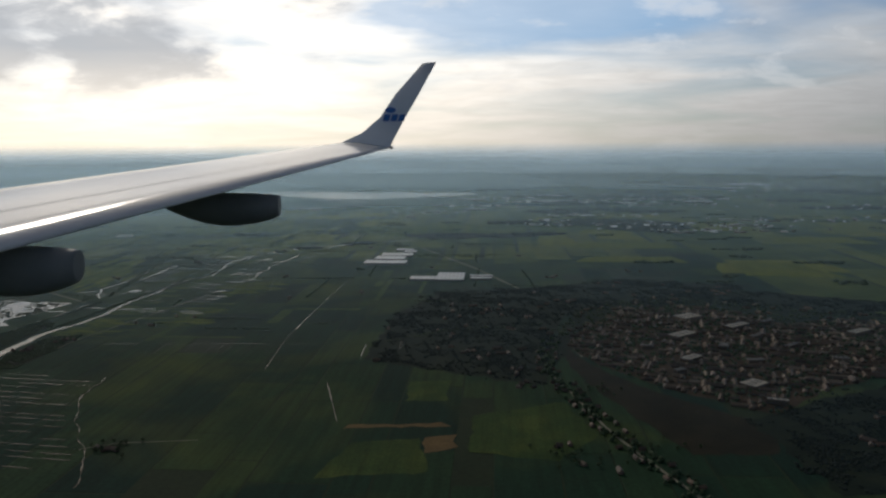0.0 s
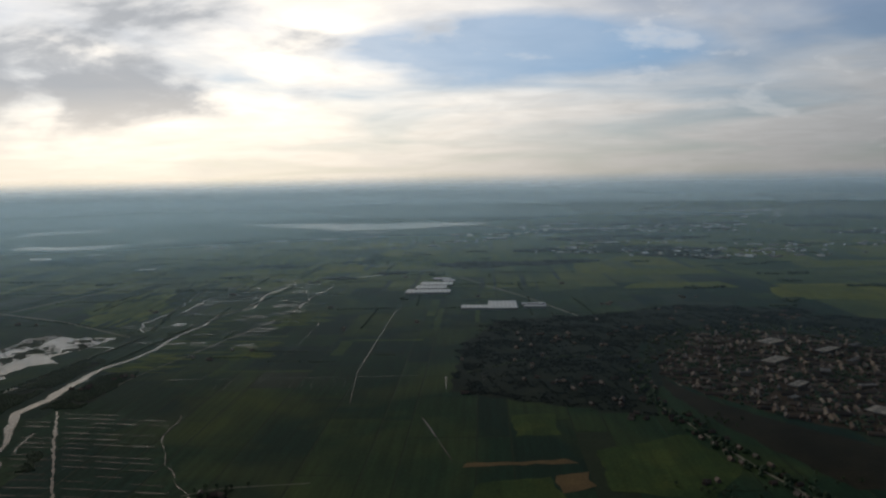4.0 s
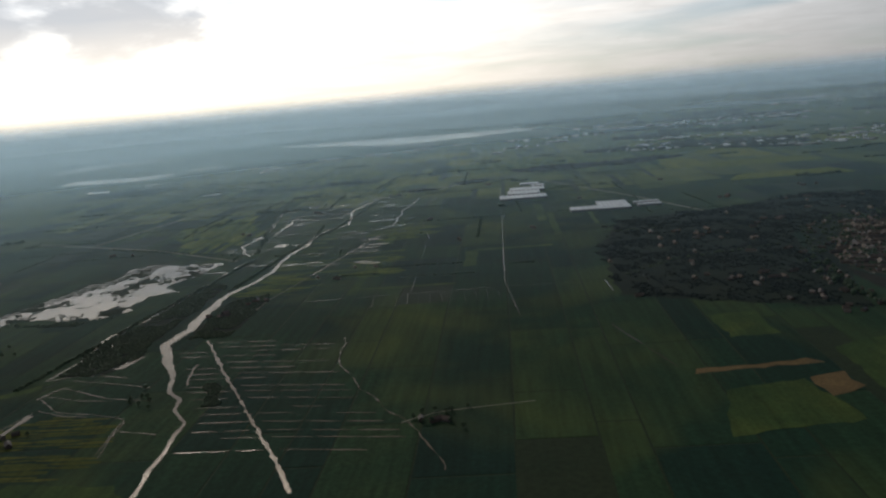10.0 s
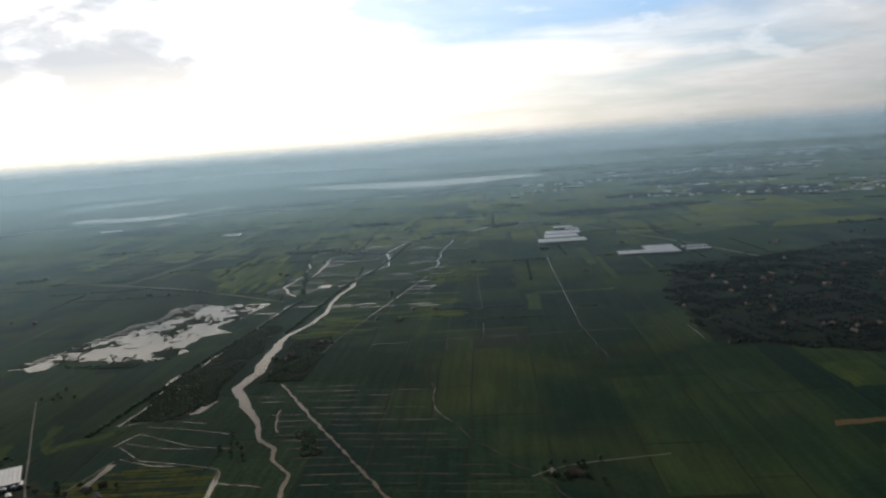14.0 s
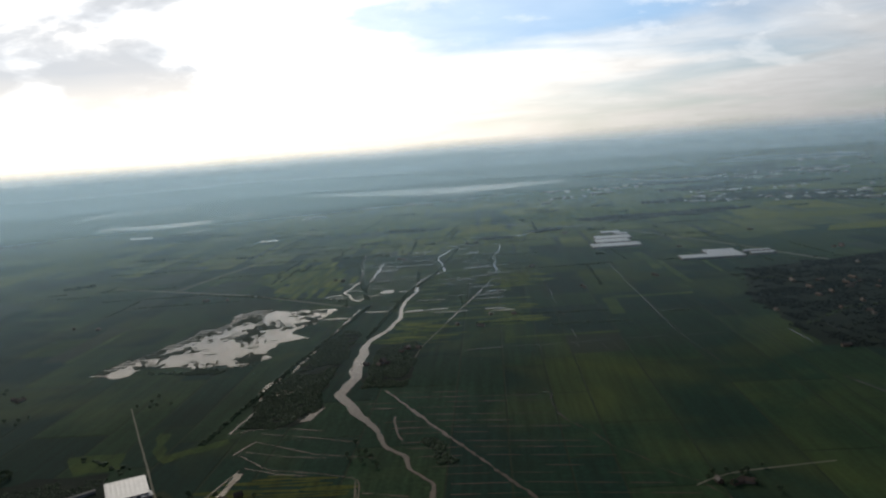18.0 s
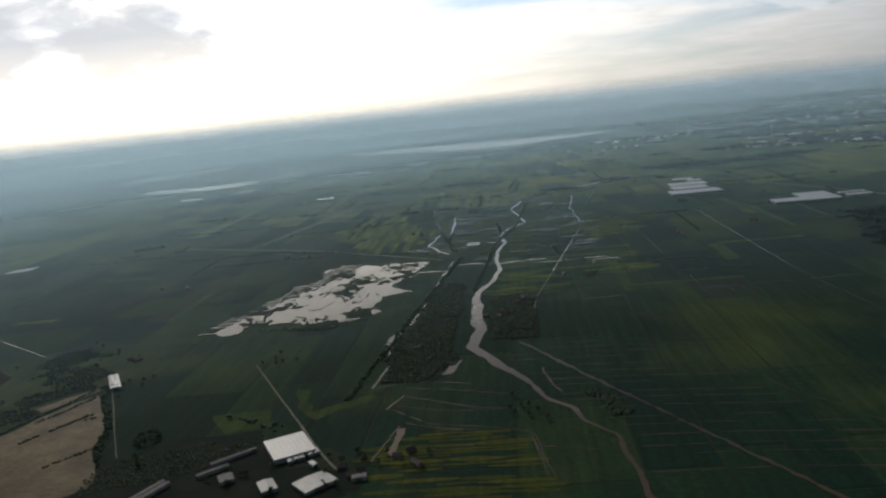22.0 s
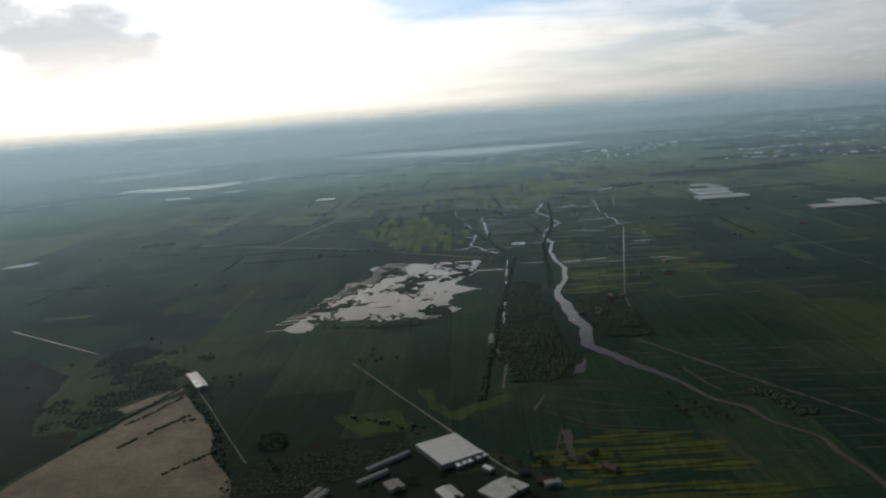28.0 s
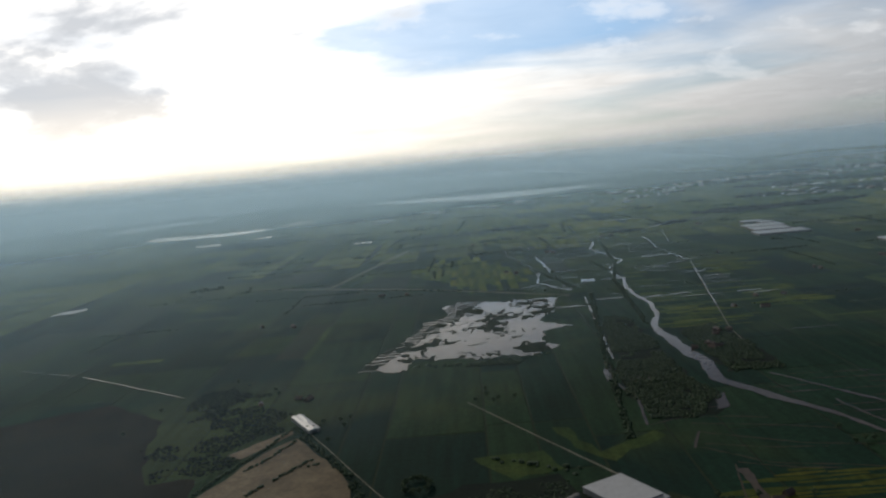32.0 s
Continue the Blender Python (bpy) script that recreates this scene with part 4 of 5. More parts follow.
sheet("farmyard", wobble([(-545, 422), (-526, 402), (-506, 388), (-477, 389), (-484, 411), (-498, 425), (-511, 408), (-535, 427)], True, 5, 0.5, 2), 0.21, GROUND, label="dark paved farmyard between the halls", category="yard", kind="structure")
PALE_SHEET = material("weathered_sheet_roof", [(0.34, 0.34, 0.32), (0.46, 0.46, 0.43)], 0.3, 2.0, 0.5, 0.4, 0.2)
SHED = [(-512, 412, 2.2, 5, 29.5), (-509.7, 414, 2.2, 5, 29.5), (-507.5, 415.2, 2.2, 5, 29.5), (-504.4, 418.1, 2.3, 5.5, 29.5), (-501.9, 419.8, 2.3, 5.5, 29.5), (-500, 407, 2.4, 4.5, 40), (-495, 390, 14.5, 11.5, 43), (-515, 389, 6.5, 10, 29), (-568.0, 391, 2.4, 17, -26), (-565.2, 389.4, 2.4, 17, -26), (-540, 419, 2.0, 21, -49), (-536, 398, 6, 7, 29), (-545, 406, 2.2, 14, -49), (-477, 393, 6, 4, 10)]


def shed(x, y, w, d, rz, roof=None, h=1.5, label="small white-roofed farm shed", group="sheds of the farmyard", name="shed"):
    root = empty(name, x, y, 0.12, rz, label, "shed", group)
    b = Batch()
    b.box(0, 0, 0, w, d, h)
    b.make("wall", CONCRETE, parent=root)
    g = Batch()
    g.gable(0, 0, h, w * 1.06, d * 1.04, 0.1, min(w * 0.14, 0.5))
    g.make("roof", roof or WHITE_ROOF, parent=root)
    g = Batch()
    g.box(0, -d / 2 - 0.03, 0, w * 0.45, 0.08, h * 0.75)
    g.make("door", ASPHALT, parent=root)
    return root


for i, (x, y, w, d, rz) in enumerate(SHED):
    shed(x, y, w, d, rz, WHITE_ROOF if i < 6 else PALE_SHEET if i < 8 else CONCRETE, label="small white-roofed farm shed" if i < 6 else "broad pale-roofed farm hall by the yard" if i < 8 else "low grey-roofed farm outbuilding by the yard")
for x, y, w in ((-661.5, 538.1, 2.9), (-659.0, 539.7, 2.9), (-653.3, 527.1, 5.8)):
    shed(x, y, w, 13.5, 31, WHITE_ROOF, 2.0, "long white-roofed shed at the corner of the flooded field", "sheds by the flooded field", "long_shed")

HOUSE_DATA = {}


def house(x, y, w, d, rz, kind=0, group="houses of the town", label="small brick house with a pitched tile roof"):
    """Walls, tiled roof with eaves, chimney."""
    root = empty("house", x, y, 0.12, rz, label, "house", group)
    key = (round(w * 2), round(d * 2), kind)
    if key not in HOUSE_DATA:
        a, b, c = Batch(), Batch(), Batch()
        a.gable(0, 0, 0, w, d, 1.3, w * 0.36)
        vs = []
        for e in (-d / 2 - 0.12, d / 2 + 0.12):
            vs += [(-w / 2 - 0.18, e, 1.22), (0, e, 1.36 + w * 0.36), (w / 2 + 0.18, e, 1.22), (w / 2 + 0.18, e, 1.32), (0, e, 1.48 + w * 0.36), (-w / 2 - 0.18, e, 1.32)]
        b.add(vs, [(1, 7, 6, 0), (2, 8, 7, 1), (5, 11, 10, 4), (4, 10, 9, 3), (0, 6, 11, 5), (3, 9, 8, 2), (0, 5, 4, 1), (1, 4, 3, 2), (6, 7, 10, 11), (7, 8, 9, 10)])
        c.box(0.1 * w, d * 0.3, 1.3 + w * 0.2, 0.25, 0.25, w * 0.28)
        HOUSE_DATA[key] = [q.make(n, m, parent=root).data for q, n, m in ((a, "wall", WALLS), (b, "roof", ROOF), (c, "chimney", WALLS))]
    else:
        for n, me in zip(("wall", "roof", "chimney"), HOUSE_DATA[key]):
            new(n, me).parent = root
    return root


TOWN = [(66, 679), (134, 816), (229, 834), (284, 753), (377, 762), (457, 714), (370, 620), (234, 539), (186, 486), (130, 531), (89, 588), (67, 640)]
BIG = [(195, 768, 26, 17), (172, 694, 28, 13), (233, 730, 28, 10), (161, 615, 20, 9), (190, 548, 18, 14), (193, 508, 14, 5), (339, 710, 26, 9), (199, 655, 8, 14), (239, 691, 20, 5), (259, 661, 18, 6), (211, 609, 14, 6), (131, 650, 10, 5), (282, 616, 12, 7), (143, 578, 10, 5), (269, 753, 16, 6)]      # the first seven have pale roofs
PALE_ROOF = material("pale_gravel_roof", [(0.30, 0.28, 0.24), (0.42, 0.39, 0.33)], 0.2, 1.5, 0.8, 0.15, 0.2)
r = random.Random(21)


def hall(x, y, w, d, rz, roof, group="larger buildings of the town"):
    """A flat-roofed block with a parapet, roof lights and window bands."""
    root = empty("hall", x, y, 0.12, rz, "flat-roofed grey building with a parapet", "building", group)
    h = r.uniform(2.2, 3.6)
    b = Batch()
    b.box(0, 0, 0, w, d, h)
    b.make("wall", WALLS, parent=root)
    b = Batch()
    b.box(0, 0, h, w - 0.5, d - 0.5, 0.06)
    b.make("roof", roof, parent=root)
    b = Batch()
    for px, py, pw, pd in ((0, -d / 2 + 0.12, w, 0.24), (0, d / 2 - 0.12, w, 0.24), (-w / 2 + 0.12, 0, 0.24, d - 0.5), (w / 2 - 0.12, 0, 0.24, d - 0.5)):
        b.box(px, py, h, pw, pd, 0.35)
    b.make("parapet", CONCRETE, parent=root)
    for k in range(3):
        b = Batch()
        b.box(w * (k - 1) * 0.28, 0, h + 0.06, w * 0.1, d * 0.4, 0.4)
        b.make("roof_light", CONCRETE, parent=root)
    return root


for i, (x, y, w, d) in enumerate(BIG):
    hall(x, y, w, d, (40 if i < 5 else r.choice((-14, -25, 8, 40))) + r.uniform(-5, 5), PALE_ROOF if i < 7 else FLAT_ROOF)
placed, tries = 0, 0
town_rest, town_trees = Batch(), Batch()
BELT = [(56, 690), (84, 800), (118, 842), (180, 872), (260, 850), (400, 800), (452, 730), (380, 752), (286, 748), (230, 826), (136, 808), (72, 682)]
for k in range(1500):      # gardens and small houses round the town's edge
    x, y = r.uniform(50, 455), r.uniform(680, 875)
    if inside((x, y), BELT):
        if r.random() < 0.9:
            town_trees.clump(x, y, 0.0, r.uniform(1.0, 2.2), r.uniform(1.2, 2.4), r)
        else:
            town_rest.gable(x, y, 0.1, 3.0, r.uniform(4, 10), 1.3, 1.0, r.uniform(0, 3))
while tries < 8500:
    tries += 1
    x, y = r.uniform(60, 460), r.uniform(480, 845)
    if not inside((x, y), TOWN) or any(abs(x - bx) < bw / 2 + 3 and abs(y - by) < bd / 2 + 3 for bx, by, bw, bd in BIG):
        continue
    row = math.sin((y + 0.25 * x) * 0.42 + 3.0 * noise.noise((x * 0.02, y * 0.02, 2.0))) + 1.4 * noise.noise((x * 0.035, y * 0.035, 9.0))
    if row < 0.25:
        if r.random() < 0.8:
            town_trees.clump(x, y, 0.0, r.uniform(0.9, 1.9), r.uniform(1.5, 2.8), r)
        continue
    rz = -14 + r.choice((0, 90)) + r.uniform(-4, 4)
    w, d = r.choice(((2.5, 4.0), (3.0, 6.5), (3.2, 12.0), (3.6, 17.0), (4.5, 9.0)))
    if placed < 110 and x < 330:
        house(x, y, w, d, rz)
        placed += 1
    elif r.random() < 0.55:
        town_rest.gable(x, y, 0.1, w, d, 1.3, w * 0.36, radians(rz))
sheet("town_ground", wobble(TOWN, True, 12, 3.0, 19), 0.255, TOWN_GROUND, label="gardens and streets between the town's houses", category="ground", kind="structure")
town_rest.make("town_houses", ROOF_MANY, label="crowded brown-roofed houses of a small town", category="town", kind="stuff")
town_trees.make("town_trees", LEAF, label="garden trees between the town's houses", category="trees", kind="stuff")
VROAD = [(48, 670), (37, 588), (52, 530), (70, 450), (85, 407), (105, 355)]
for (x0, y0), (x1, y1) in zip(VROAD, VROAD[1:]):
    n = int(math.hypot(x1 - x0, y1 - y0) / 7)
    ang = math.degrees(math.atan2(y1 - y0, x1 - x0))
    for i in range(n):
        for side in (-1, 1):
            if r.random() < 0.5:
                u = (i + r.random() * 0.5) / n
                off = side * r.uniform(4, 9)
                nx, ny = -math.sin(radians(ang)), math.cos(radians(ang))
                house(x0 + (x1 - x0) * u + nx * off, y0 + (y1 - y0) * u + ny * off, 2.5, 4.0, ang + 90 * r.choice((0, 1)), group="houses along the village road")
hedge("village_trees", VROAD, 611, 1.7, 1.7, 2.8, 8.0, "dark garden trees along the village road")
NEAR_FARMS = [(-236, 411, 5), (39, 421, 6), (45, 390, 4), (-418, 620, 14), (-402, 654, 8), (-482, 401, 8), (-462, 406, 6), (-690, 576, 5), (-26, 627, 8), (-57, 696, 6), (4, 567, 8), (-351, 719, 3), (-295, 999, 4)]
FAR_FARMS = [(-248, 859, 3), (-330, 759, 3), (-511, 976, 4), (-449, 1120, 5), (-369, 1246, 6), (-156, 901, 3), (-93, 1087, 4), (68, 1004, 5), (192, 1056, 5), (-636, 901, 3), (-738, 786, 3), (-221, 1304, 5), (29, 1205, 4), (-540, 1276, 4), (13, 544, 8), (-37, 647, 4), (36, 708, 4), (86, 853, 6), (6, 807, 3), (262, 483, 12), (328, 515, 10), (219, 441, 8)]
for x, y, n in NEAR_FARMS + FAR_FARMS:
    for k in range((n + 1) // 2):
        w, d = r.choice(((2.5, 4.0), (3.0, 6.5), (2.5, 4.0)))
        house(x + r.gauss(0, 8), y + r.gauss(0, 6), w, d, r.uniform(0, 180), group="scattered farmhouses", label="small farmhouse with a dark pitched roof")

placed = 0
while placed < 46:      # cottages among the wooded plots
    x, y = r.uniform(-110, 320), r.uniform(545, 990)
    if inside((x, y), WOODS["dark_wood"]):
        w, d = r.choice(((2.5, 4.0), (3.0, 6.5), (3.0, 9.0)))
        house(x, y, w, d, r.uniform(0, 180), group="cottages among the wooded plots", label="small cottage between dark wooded plots")
        placed += 1

FAR_BLOCK = material("distant_buildings", [(0.06, 0.055, 0.05), (0.16, 0.12, 0.10), (0.34, 0.30, 0.26), (0.66, 0.64, 0.60), (0.85, 0.84, 0.80)], 0.02, 0.3, 0.6, 0.4, 0.1, 0.9, True)
r = random.Random(33)
# settlements along the far roads: the middle of each, its spread and its number of roofs
FAR_TOWNS = [(145, 2313, 90, 22, 34), (268, 2357, 70, 20, 26), (423, 2231, 100, 26, 38), (620, 2420, 120, 30, 30), (913, 2957, 150, 45, 36), (1107, 3222, 140, 40, 30), (316, 1672, 90, 20, 40), (431, 1553, 80, 18, 34), (122, 1668, 50, 14, 16),
             (-30, 2200, 90, 24, 26), (-160, 2224, 40, 14, 12), (110, 1765, 34, 10, 12), (258, 1884, 60, 16, 18), (505, 1647, 90, 18, 26), (377, 2407, 80, 20, 24), (590, 2540, 130, 26, 36), (1090, 3290, 120, 30, 26), (-155, 1971, 50, 16, 14), (-440, 2250, 60, 30, 12), (20, 2500, 120, 26, 22), (700, 1760, 110, 26, 36), (980, 2100, 140, 34, 34), (1500, 2700, 180, 60, 34), (1900, 3300, 200, 70, 30), (-1250, 2500, 120, 40, 14), (560, 3300, 200, 60, 26)]
for cx, cy, sx, sy, n in FAR_TOWNS:
    b = Batch()
    for i in range(n):
        x, y = cx + r.gauss(0, sx), cy + r.gauss(0, sy)
        big = r.random() < 0.3
        w, d, h = (r.uniform(12, 36), r.uniform(6, 14), r.uniform(1.5, 3)) if big else (r.uniform(4, 9), r.uniform(4, 7), r.uniform(1.5, 3.5))
        b.gable(x, y, 0, w, d, h, r.choice((0.2, 0.2, d * 0.15)), r.uniform(-0.2, 0.2) + r.choice((0, 1.57)))
    b.make("distant_town", FAR_BLOCK, label="distant town of pale low buildings", category="town", kind="stuff")
for x, y, w, d in ((-519, 2085, 70, 14), (-402, 2152, 60, 12), (-440, 2110, 44, 10), (-753, 1909, 50, 10), (-640, 2040, 60, 12), (-300, 2210, 56, 12), (-560, 2130, 46, 10)):
    glasshouse(x - w / 2, y - d / 2, x + w / 2, y + d / 2, 2.2, 5, group="far greenhouses by the lake")

WAREHOUSES = [(181, 2567, 80), (194, 2313, 60), (362, 2591, 44), (412, 2342, 40), (995, 3243, 130), (767, 3028, 44), (-76, 2398, 84), (-51, 2039, 54), (-519, 2374, 84), (-426, 2292, 84), (-489, 2038, 28), (-235, 2419, 54), (-206, 1840, 22), (230, 2669, 44), (875, 2964, 70),
              (123, 2351, 70), (269, 2304, 44), (379, 2251, 40), (599, 2292, 80), (853, 2904, 60), (1021, 3160, 150), (133, 1670, 18), (108, 1764, 16), (-168, 2146, 20)]
for x, y, w in WAREHOUSES:
    shed(x, y, w, max(8, w * 0.34), r.uniform(-6, 6), PALE_SHEET if w < 50 else WHITE_ROOF, 3.5, "long pale-roofed warehouse at the edge of a far town", "far warehouses", "warehouse")
for k, (x, y, rx, ry) in enumerate(((162, 1990, 120, 60), (290, 2060, 110, 50), (50, 1715, 90, 45), (230, 1760, 110, 40), (-330, 1290, 34, 18), (-251, 1351, 44, 20), (0, 2900, 130, 90), (400, 2000, 110, 50), (80, 1500, 80, 24), (-92, 1498, 60, 18), (-477, 1478, 60, 12))):
    # shade below these copses is painted as a dark sheet
    sheet("copse_floor", lump(x, y, rx, ry, 10, 1900 + k), 0.31 + 0.002 * k, SHADED_FLOOR, label="dark ground below a distant copse with its shade painted in", category="undergrowth", kind="structure")
    wood("distant_copse", lump(x, y, rx, ry, 10, 1900 + k), 9.0, 7.0, 3.0, 1950 + k, 14.0, DARK_LEAF, "distant dark copse beside a far town")

TURBINE_WHITE = material("turbine_paint", [(0.7, 0.7, 0.7), (0.8, 0.8, 0.8)], 0.1, 1.0, 0.4, 0.5, 0.0)
turbine = empty("wind_turbine", -1041, 2611, 0, 20, "white three-bladed wind turbine far off in the polder", "wind turbine")
b = Batch()
n = 10
b.add([(q * math.cos(6.283 * i / n), q * math.sin(6.283 * i / n), zz) for q, zz in ((1.1, 0), (0.6, 26)) for i in range(n)], [(i, (i + 1) % n, n + (i + 1) % n, n + i) for i in range(n)])
b.make("tower", TURBINE_WHITE, parent=turbine)
b = Batch()
b.box(0, -0.5, 26, 1.3, 3.0, 1.4)
b.make("nacelle", TURBINE_WHITE, parent=turbine)
for k in range(3):
    b = Batch()
    a = 0.5 + k * 2.094
    ca, sa = math.cos(a), math.sin(a)
    vs = []
    for u, c in ((0.6, 0.35), (3.0, 0.75), (12.5, 0.2)):
        for s1, s2 in ((-1, -1), (1, -1), (1, 1), (-1, 1)):
            px, pz = u, s1 * c
            vs.append((px * ca - pz * sa, -2.1 + s2 * 0.15, 26.7 + px * sa + pz * ca))
    b.add(vs, [(0, 1, 5, 4), (1, 2, 6, 5), (2, 3, 7, 6), (3, 0, 4, 7), (4, 5, 9, 8), (5, 6, 10, 9), (6, 7, 11, 10), (7, 4, 8, 11), (8, 9, 10, 11)])
    b.make("blade", TURBINE_WHITE, parent=turbine)


# ---- see-through curtains standing in for haze over the polder ----
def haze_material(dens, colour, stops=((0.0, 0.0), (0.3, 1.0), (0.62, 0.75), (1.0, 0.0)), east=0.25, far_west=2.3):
    m = bpy.data.materials.new("haze_sheet")
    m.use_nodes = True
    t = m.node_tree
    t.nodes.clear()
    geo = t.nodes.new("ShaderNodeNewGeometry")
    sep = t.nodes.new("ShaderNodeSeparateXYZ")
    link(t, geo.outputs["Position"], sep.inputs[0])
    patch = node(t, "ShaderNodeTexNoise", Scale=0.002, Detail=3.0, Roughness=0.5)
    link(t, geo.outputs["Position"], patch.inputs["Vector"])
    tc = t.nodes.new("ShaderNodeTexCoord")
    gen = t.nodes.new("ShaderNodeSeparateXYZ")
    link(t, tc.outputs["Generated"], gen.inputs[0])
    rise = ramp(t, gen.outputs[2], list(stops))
    west = ramp(t, math_node(t, "ADD", math_node(t, "DIVIDE", sep.outputs[0], 5000.0), 0.5), [(0.15, far_west), (0.36, (far_west + east) * 0.65), (0.56, (far_west + east) * 0.42), (0.9, east)])      # denser in the west, painting the brighter haze towards the sun
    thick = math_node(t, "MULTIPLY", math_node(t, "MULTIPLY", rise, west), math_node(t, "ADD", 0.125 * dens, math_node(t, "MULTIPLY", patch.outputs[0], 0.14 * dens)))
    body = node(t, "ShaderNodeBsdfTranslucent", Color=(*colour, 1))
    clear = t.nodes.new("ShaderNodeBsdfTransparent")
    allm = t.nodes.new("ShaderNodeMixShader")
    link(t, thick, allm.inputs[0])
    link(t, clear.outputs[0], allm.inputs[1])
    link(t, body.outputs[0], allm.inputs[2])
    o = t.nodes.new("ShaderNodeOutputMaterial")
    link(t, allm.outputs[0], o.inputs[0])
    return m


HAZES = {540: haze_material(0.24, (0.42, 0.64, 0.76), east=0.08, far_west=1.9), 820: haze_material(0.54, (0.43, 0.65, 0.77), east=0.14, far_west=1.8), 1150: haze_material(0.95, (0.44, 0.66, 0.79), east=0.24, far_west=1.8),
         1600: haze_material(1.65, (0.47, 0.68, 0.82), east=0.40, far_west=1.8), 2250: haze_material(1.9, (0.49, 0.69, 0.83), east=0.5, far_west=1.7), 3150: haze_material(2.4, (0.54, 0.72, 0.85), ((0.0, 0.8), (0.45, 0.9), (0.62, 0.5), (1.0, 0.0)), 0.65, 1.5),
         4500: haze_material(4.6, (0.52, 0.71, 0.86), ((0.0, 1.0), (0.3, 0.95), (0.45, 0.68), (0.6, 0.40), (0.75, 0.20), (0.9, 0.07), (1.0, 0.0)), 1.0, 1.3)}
# added upright arcs; their tint paints distance haze over the land behind
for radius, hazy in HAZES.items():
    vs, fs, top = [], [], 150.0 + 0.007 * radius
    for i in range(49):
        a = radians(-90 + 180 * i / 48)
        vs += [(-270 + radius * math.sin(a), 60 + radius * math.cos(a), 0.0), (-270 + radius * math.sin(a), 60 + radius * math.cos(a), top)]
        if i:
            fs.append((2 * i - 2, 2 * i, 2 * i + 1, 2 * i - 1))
    mesh_object("haze_bank", vs, fs, hazy, label="upright bluish see-through curtain standing in for haze over the polder", category="haze", kind="stuff")


# ---- the aircraft's wing, held where it is as the flight begins ----
WING_PAINT = material("wing_paint", [(0.80, 0.81, 0.82), (0.84, 0.84, 0.85), (0.87, 0.87, 0.87)], 0.25, 3.0, 0.16, 0.9, 0.0, worn=0.12)
WINGLET_PAINT = material("winglet_paint", [(0.82, 0.84, 0.88), (0.86, 0.87, 0.90)], 0.6, 5.0, 0.4, 0.5, 0.0, worn=0.08)
FAIRING_PAINT = material("fairing_paint", [(0.19, 0.20, 0.20), (0.25, 0.26, 0.26)], 1.2, 6.0, 0.45, 0.5, 0.0, worn=0.15)
EMBLEM = material("emblem_blue", [(0.02, 0.14, 0.44), (0.03, 0.17, 0.50)], 1.0, 4.0, 0.4, 0.5, 0.0, worn=0.1)
SEAM = material("panel_seam", [(0.36, 0.36, 0.36), (0.46, 0.46, 0.46)], 1.0, 6.0, 0.6, 0.3, 0.0)
_, wx, wy, wz, wyaw, wpitch, wroll = ROWS[0]
wing = new("aircraft_wing")
wing.matrix_world = pose(wx, wy, wz, 90 + wpitch, wroll, wyaw)
tagged(wing, "grey swept airliner wing with an upturned winglet", "aircraft wing")


def loft(name, rings, mat, parent, closed=True):
    n = len(rings[0])
    vs = [p for ring in rings for p in ring]
    fs = []
    for k in range(len(rings) - 1):
        for i in range(n):
            a, b = k * n + i, k * n + (i + 1) % n
            fs.append((a, b, b + n, a + n))
    fs += [tuple(range(n - 1, -1, -1)), tuple(range((len(rings) - 1) * n, len(rings) * n))]
    ob = mesh_object(name, vs, fs, mat, parent)
    for p in ob.data.polygons:
        p.use_smooth = len(p.vertices) == 4
    return ob


def section(te, le, thick, up):
    """An aerofoil ring from the trailing edge over the top to the leading edge and back below."""
    te, le, up = Vector(te), Vector(le), Vector(up)
    ring = []
    for u, s in ((0, 0.1), (0.15, 0.35), (0.4, 0.75), (0.65, 1.0), (0.85, 0.85), (0.96, 0.45), (1.0, 0.0), (0.96, -0.35), (0.8, -0.6), (0.5, -0.5), (0.2, -0.22), (0, -0.08)):
        ring.append(tuple(te.lerp(le, u) + up * thick * s))
    return ring


def station(d):
    q = 17.0 - d
    return (-1.18 - 0.207 * q, 2.24 - 0.204 * q, -d), (-2.3 - 0.5 * q, 2.33 - 0.237 * q, -d)


rings = []
for d in (4.6, 6.0, 7.5, 9.0, 10.5, 12.0, 13.5, 15.0, 16.2, 17.0):
    te, le = station(d)
    rings.append(section(te, le, (te[0] - le[0]) * 0.055, (0, 1, 0.2)))
loft("wing_panel", rings, WING_PAINT, wing)
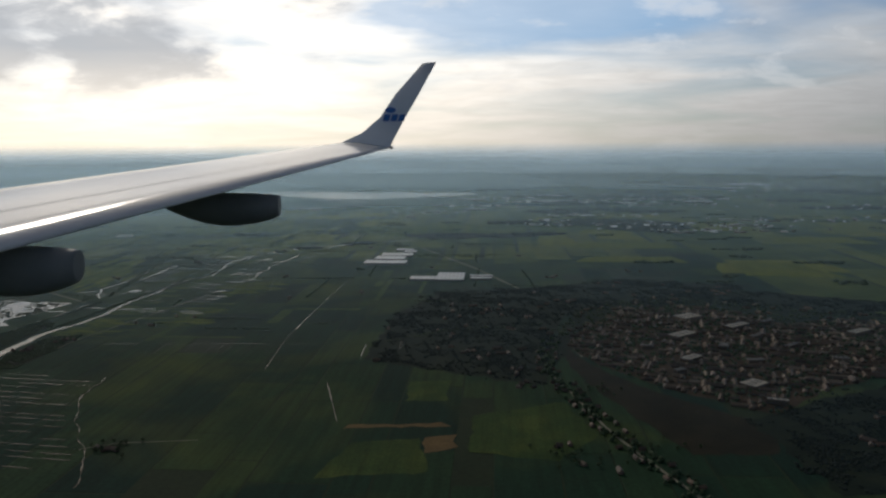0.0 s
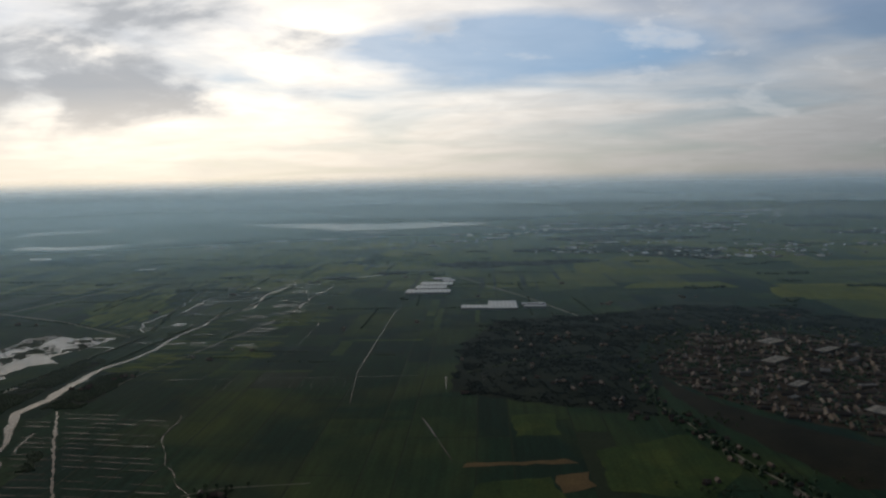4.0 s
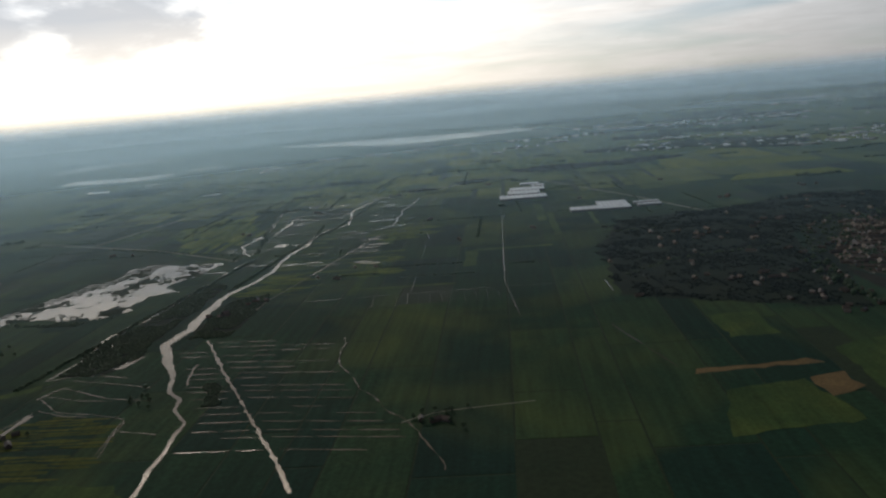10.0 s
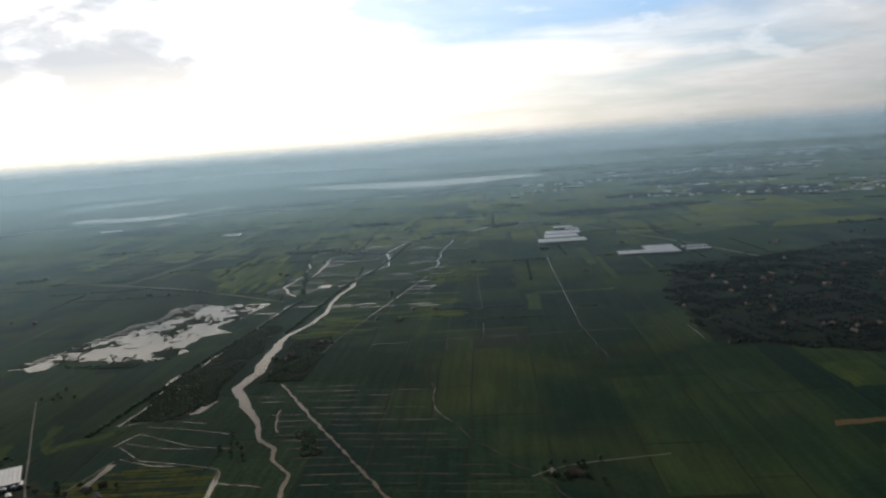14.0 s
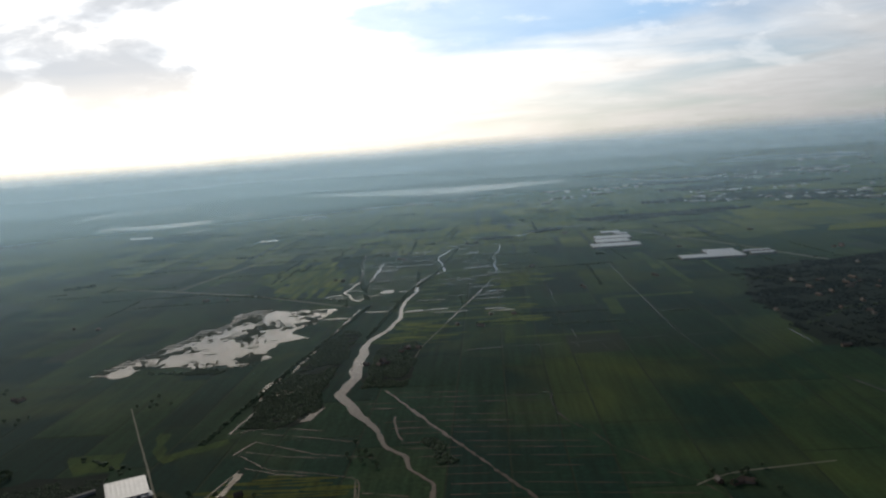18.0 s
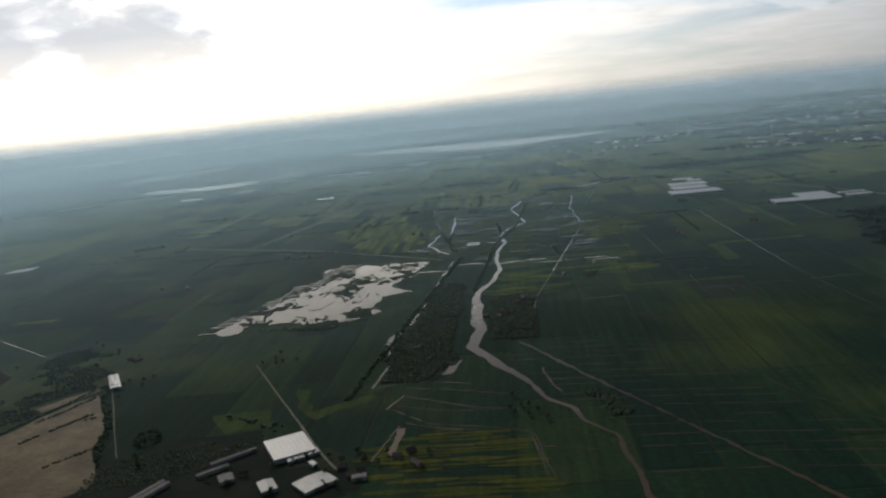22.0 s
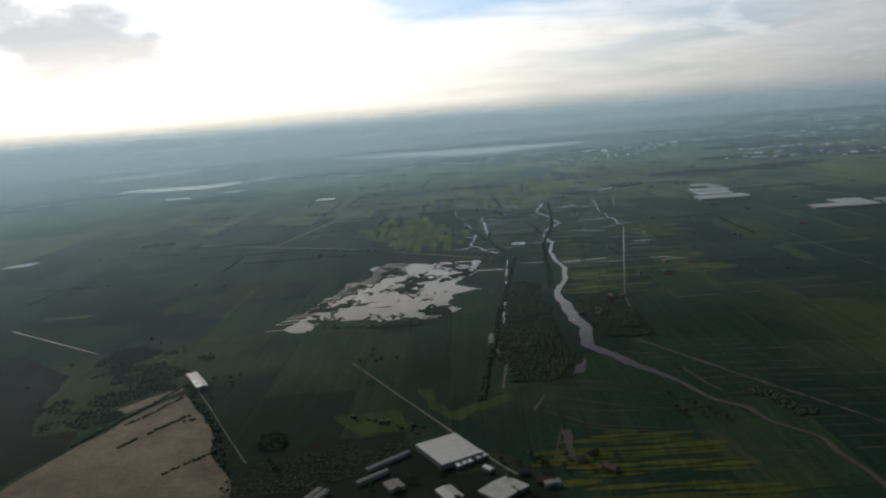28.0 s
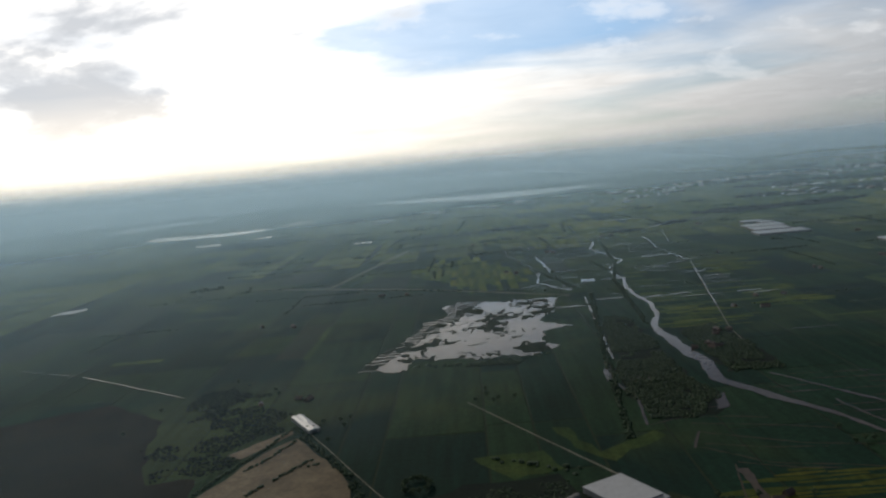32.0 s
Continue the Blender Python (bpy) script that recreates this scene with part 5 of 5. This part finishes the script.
# the blended winglet: trailing and leading edge, metres from the eye
BLEND = [((-1.18, 2.24, -17.0), (-2.30, 2.33, -17.0)), ((-1.10, 2.46, -17.15), (-1.82, 2.58, -17.1)), ((-0.88, 2.92, -17.3), (-1.42, 2.95, -17.25)), ((-0.63, 3.40, -17.5), (-1.08, 3.52, -17.45)), ((-0.16, 4.36, -17.9), (-0.50, 4.28, -17.85))]
rings = [section(te, le, 0.05 if k else 0.062, (-0.75 if k else 0, 0.4 if k else 1, 0.6)) for k, (te, le) in enumerate(BLEND)]
winglet = loft("winglet", rings, WINGLET_PAINT, wing)
for k in range(3):      # the emblem's three strokes, and a plain shape over them
    x0 = -1.34 + 0.17 * k
    b = Batch()
    b.add([(x0, 2.86, -17.10), (x0 + 0.13, 2.86, -17.10), (x0 + 0.17, 3.0, -17.10), (x0 + 0.04, 3.0, -17.10), (x0, 2.86, -17.14), (x0 + 0.13, 2.86, -17.14), (x0 + 0.17, 3.0, -17.14), (x0 + 0.04, 3.0, -17.14)],
          [(0, 1, 2, 3), (7, 6, 5, 4), (0, 4, 5, 1), (1, 5, 6, 2), (2, 6, 7, 3), (3, 7, 4, 0)])
    b.make("emblem_stroke", EMBLEM, parent=winglet)
b = Batch()
b.add([(-1.17 + q * math.cos(a), 3.1 + q * 0.55 * math.sin(a), zz) for zz in (-17.10, -17.14) for q, a in ((0.12, 6.283 * i / 8) for i in range(8))], [tuple(range(8)), tuple(range(15, 7, -1))] + [(i, i + 8, (i + 1) % 8 + 8, (i + 1) % 8) for i in range(8)])
b.make("emblem_crest", EMBLEM, parent=winglet)
b = Batch()
b.box(-1.14, 2.24, -17.0, 0.07, 0.06, 0.05)
b.make("navigation_light", SEAM, parent=wing)


def canoe(x0, x1, y_top, y_bottom, depth, width):
    """A flap track fairing: pointed in front, full in the middle, cut off behind."""
    rings = []
    for u, s in ((0.0, 0.04), (0.06, 0.20), (0.12, 0.36), (0.2, 0.54), (0.3, 0.73), (0.42, 0.90), (0.55, 1.0), (0.68, 0.99), (0.8, 0.92), (0.9, 0.81), (0.97, 0.69), (1.0, 0.60)):
        x = x0 + (x1 - x0) * u
        top = y_top - 0.10 * (1 - s)
        mid = top - (y_top - y_bottom) * s / 2
        h = (y_top - y_bottom) * s / 2
        rings.append([(x, mid + h * math.sin(6.283 * i / 24), -depth + width * s * math.cos(6.283 * i / 24)) for i in range(24)])
    return loft("flap_track_fairing", rings, FAIRING_PAINT, wing)


canoe(-4.15, -2.32, 0.80, 0.33, 10.9, 0.20)
canoe(-4.55, -3.13, 0.03, -0.41, 6.6, 0.18)
for u in (0.16, 0.30):      # seams of the flap and the spoilers
    vs, fs = [], []
    for k, d in enumerate((6.0, 8.0, 10.0, 12.0, 14.0, 15.4)):
        te, le = (Vector(p) for p in station(d))
        c = te.lerp(le, u)
        lift = (te.x - le.x) * 0.055 * (0.38 if u < 0.2 else 0.60) + 0.012
        vs += [tuple(c + Vector((0, lift, 0))), tuple(te.lerp(le, u + 0.005) + Vector((0, lift, 0)))]
        if k:
            fs.append((2 * k - 2, 2 * k - 1, 2 * k + 1, 2 * k))
    mesh_object("panel_seam", vs, fs, SEAM, wing)
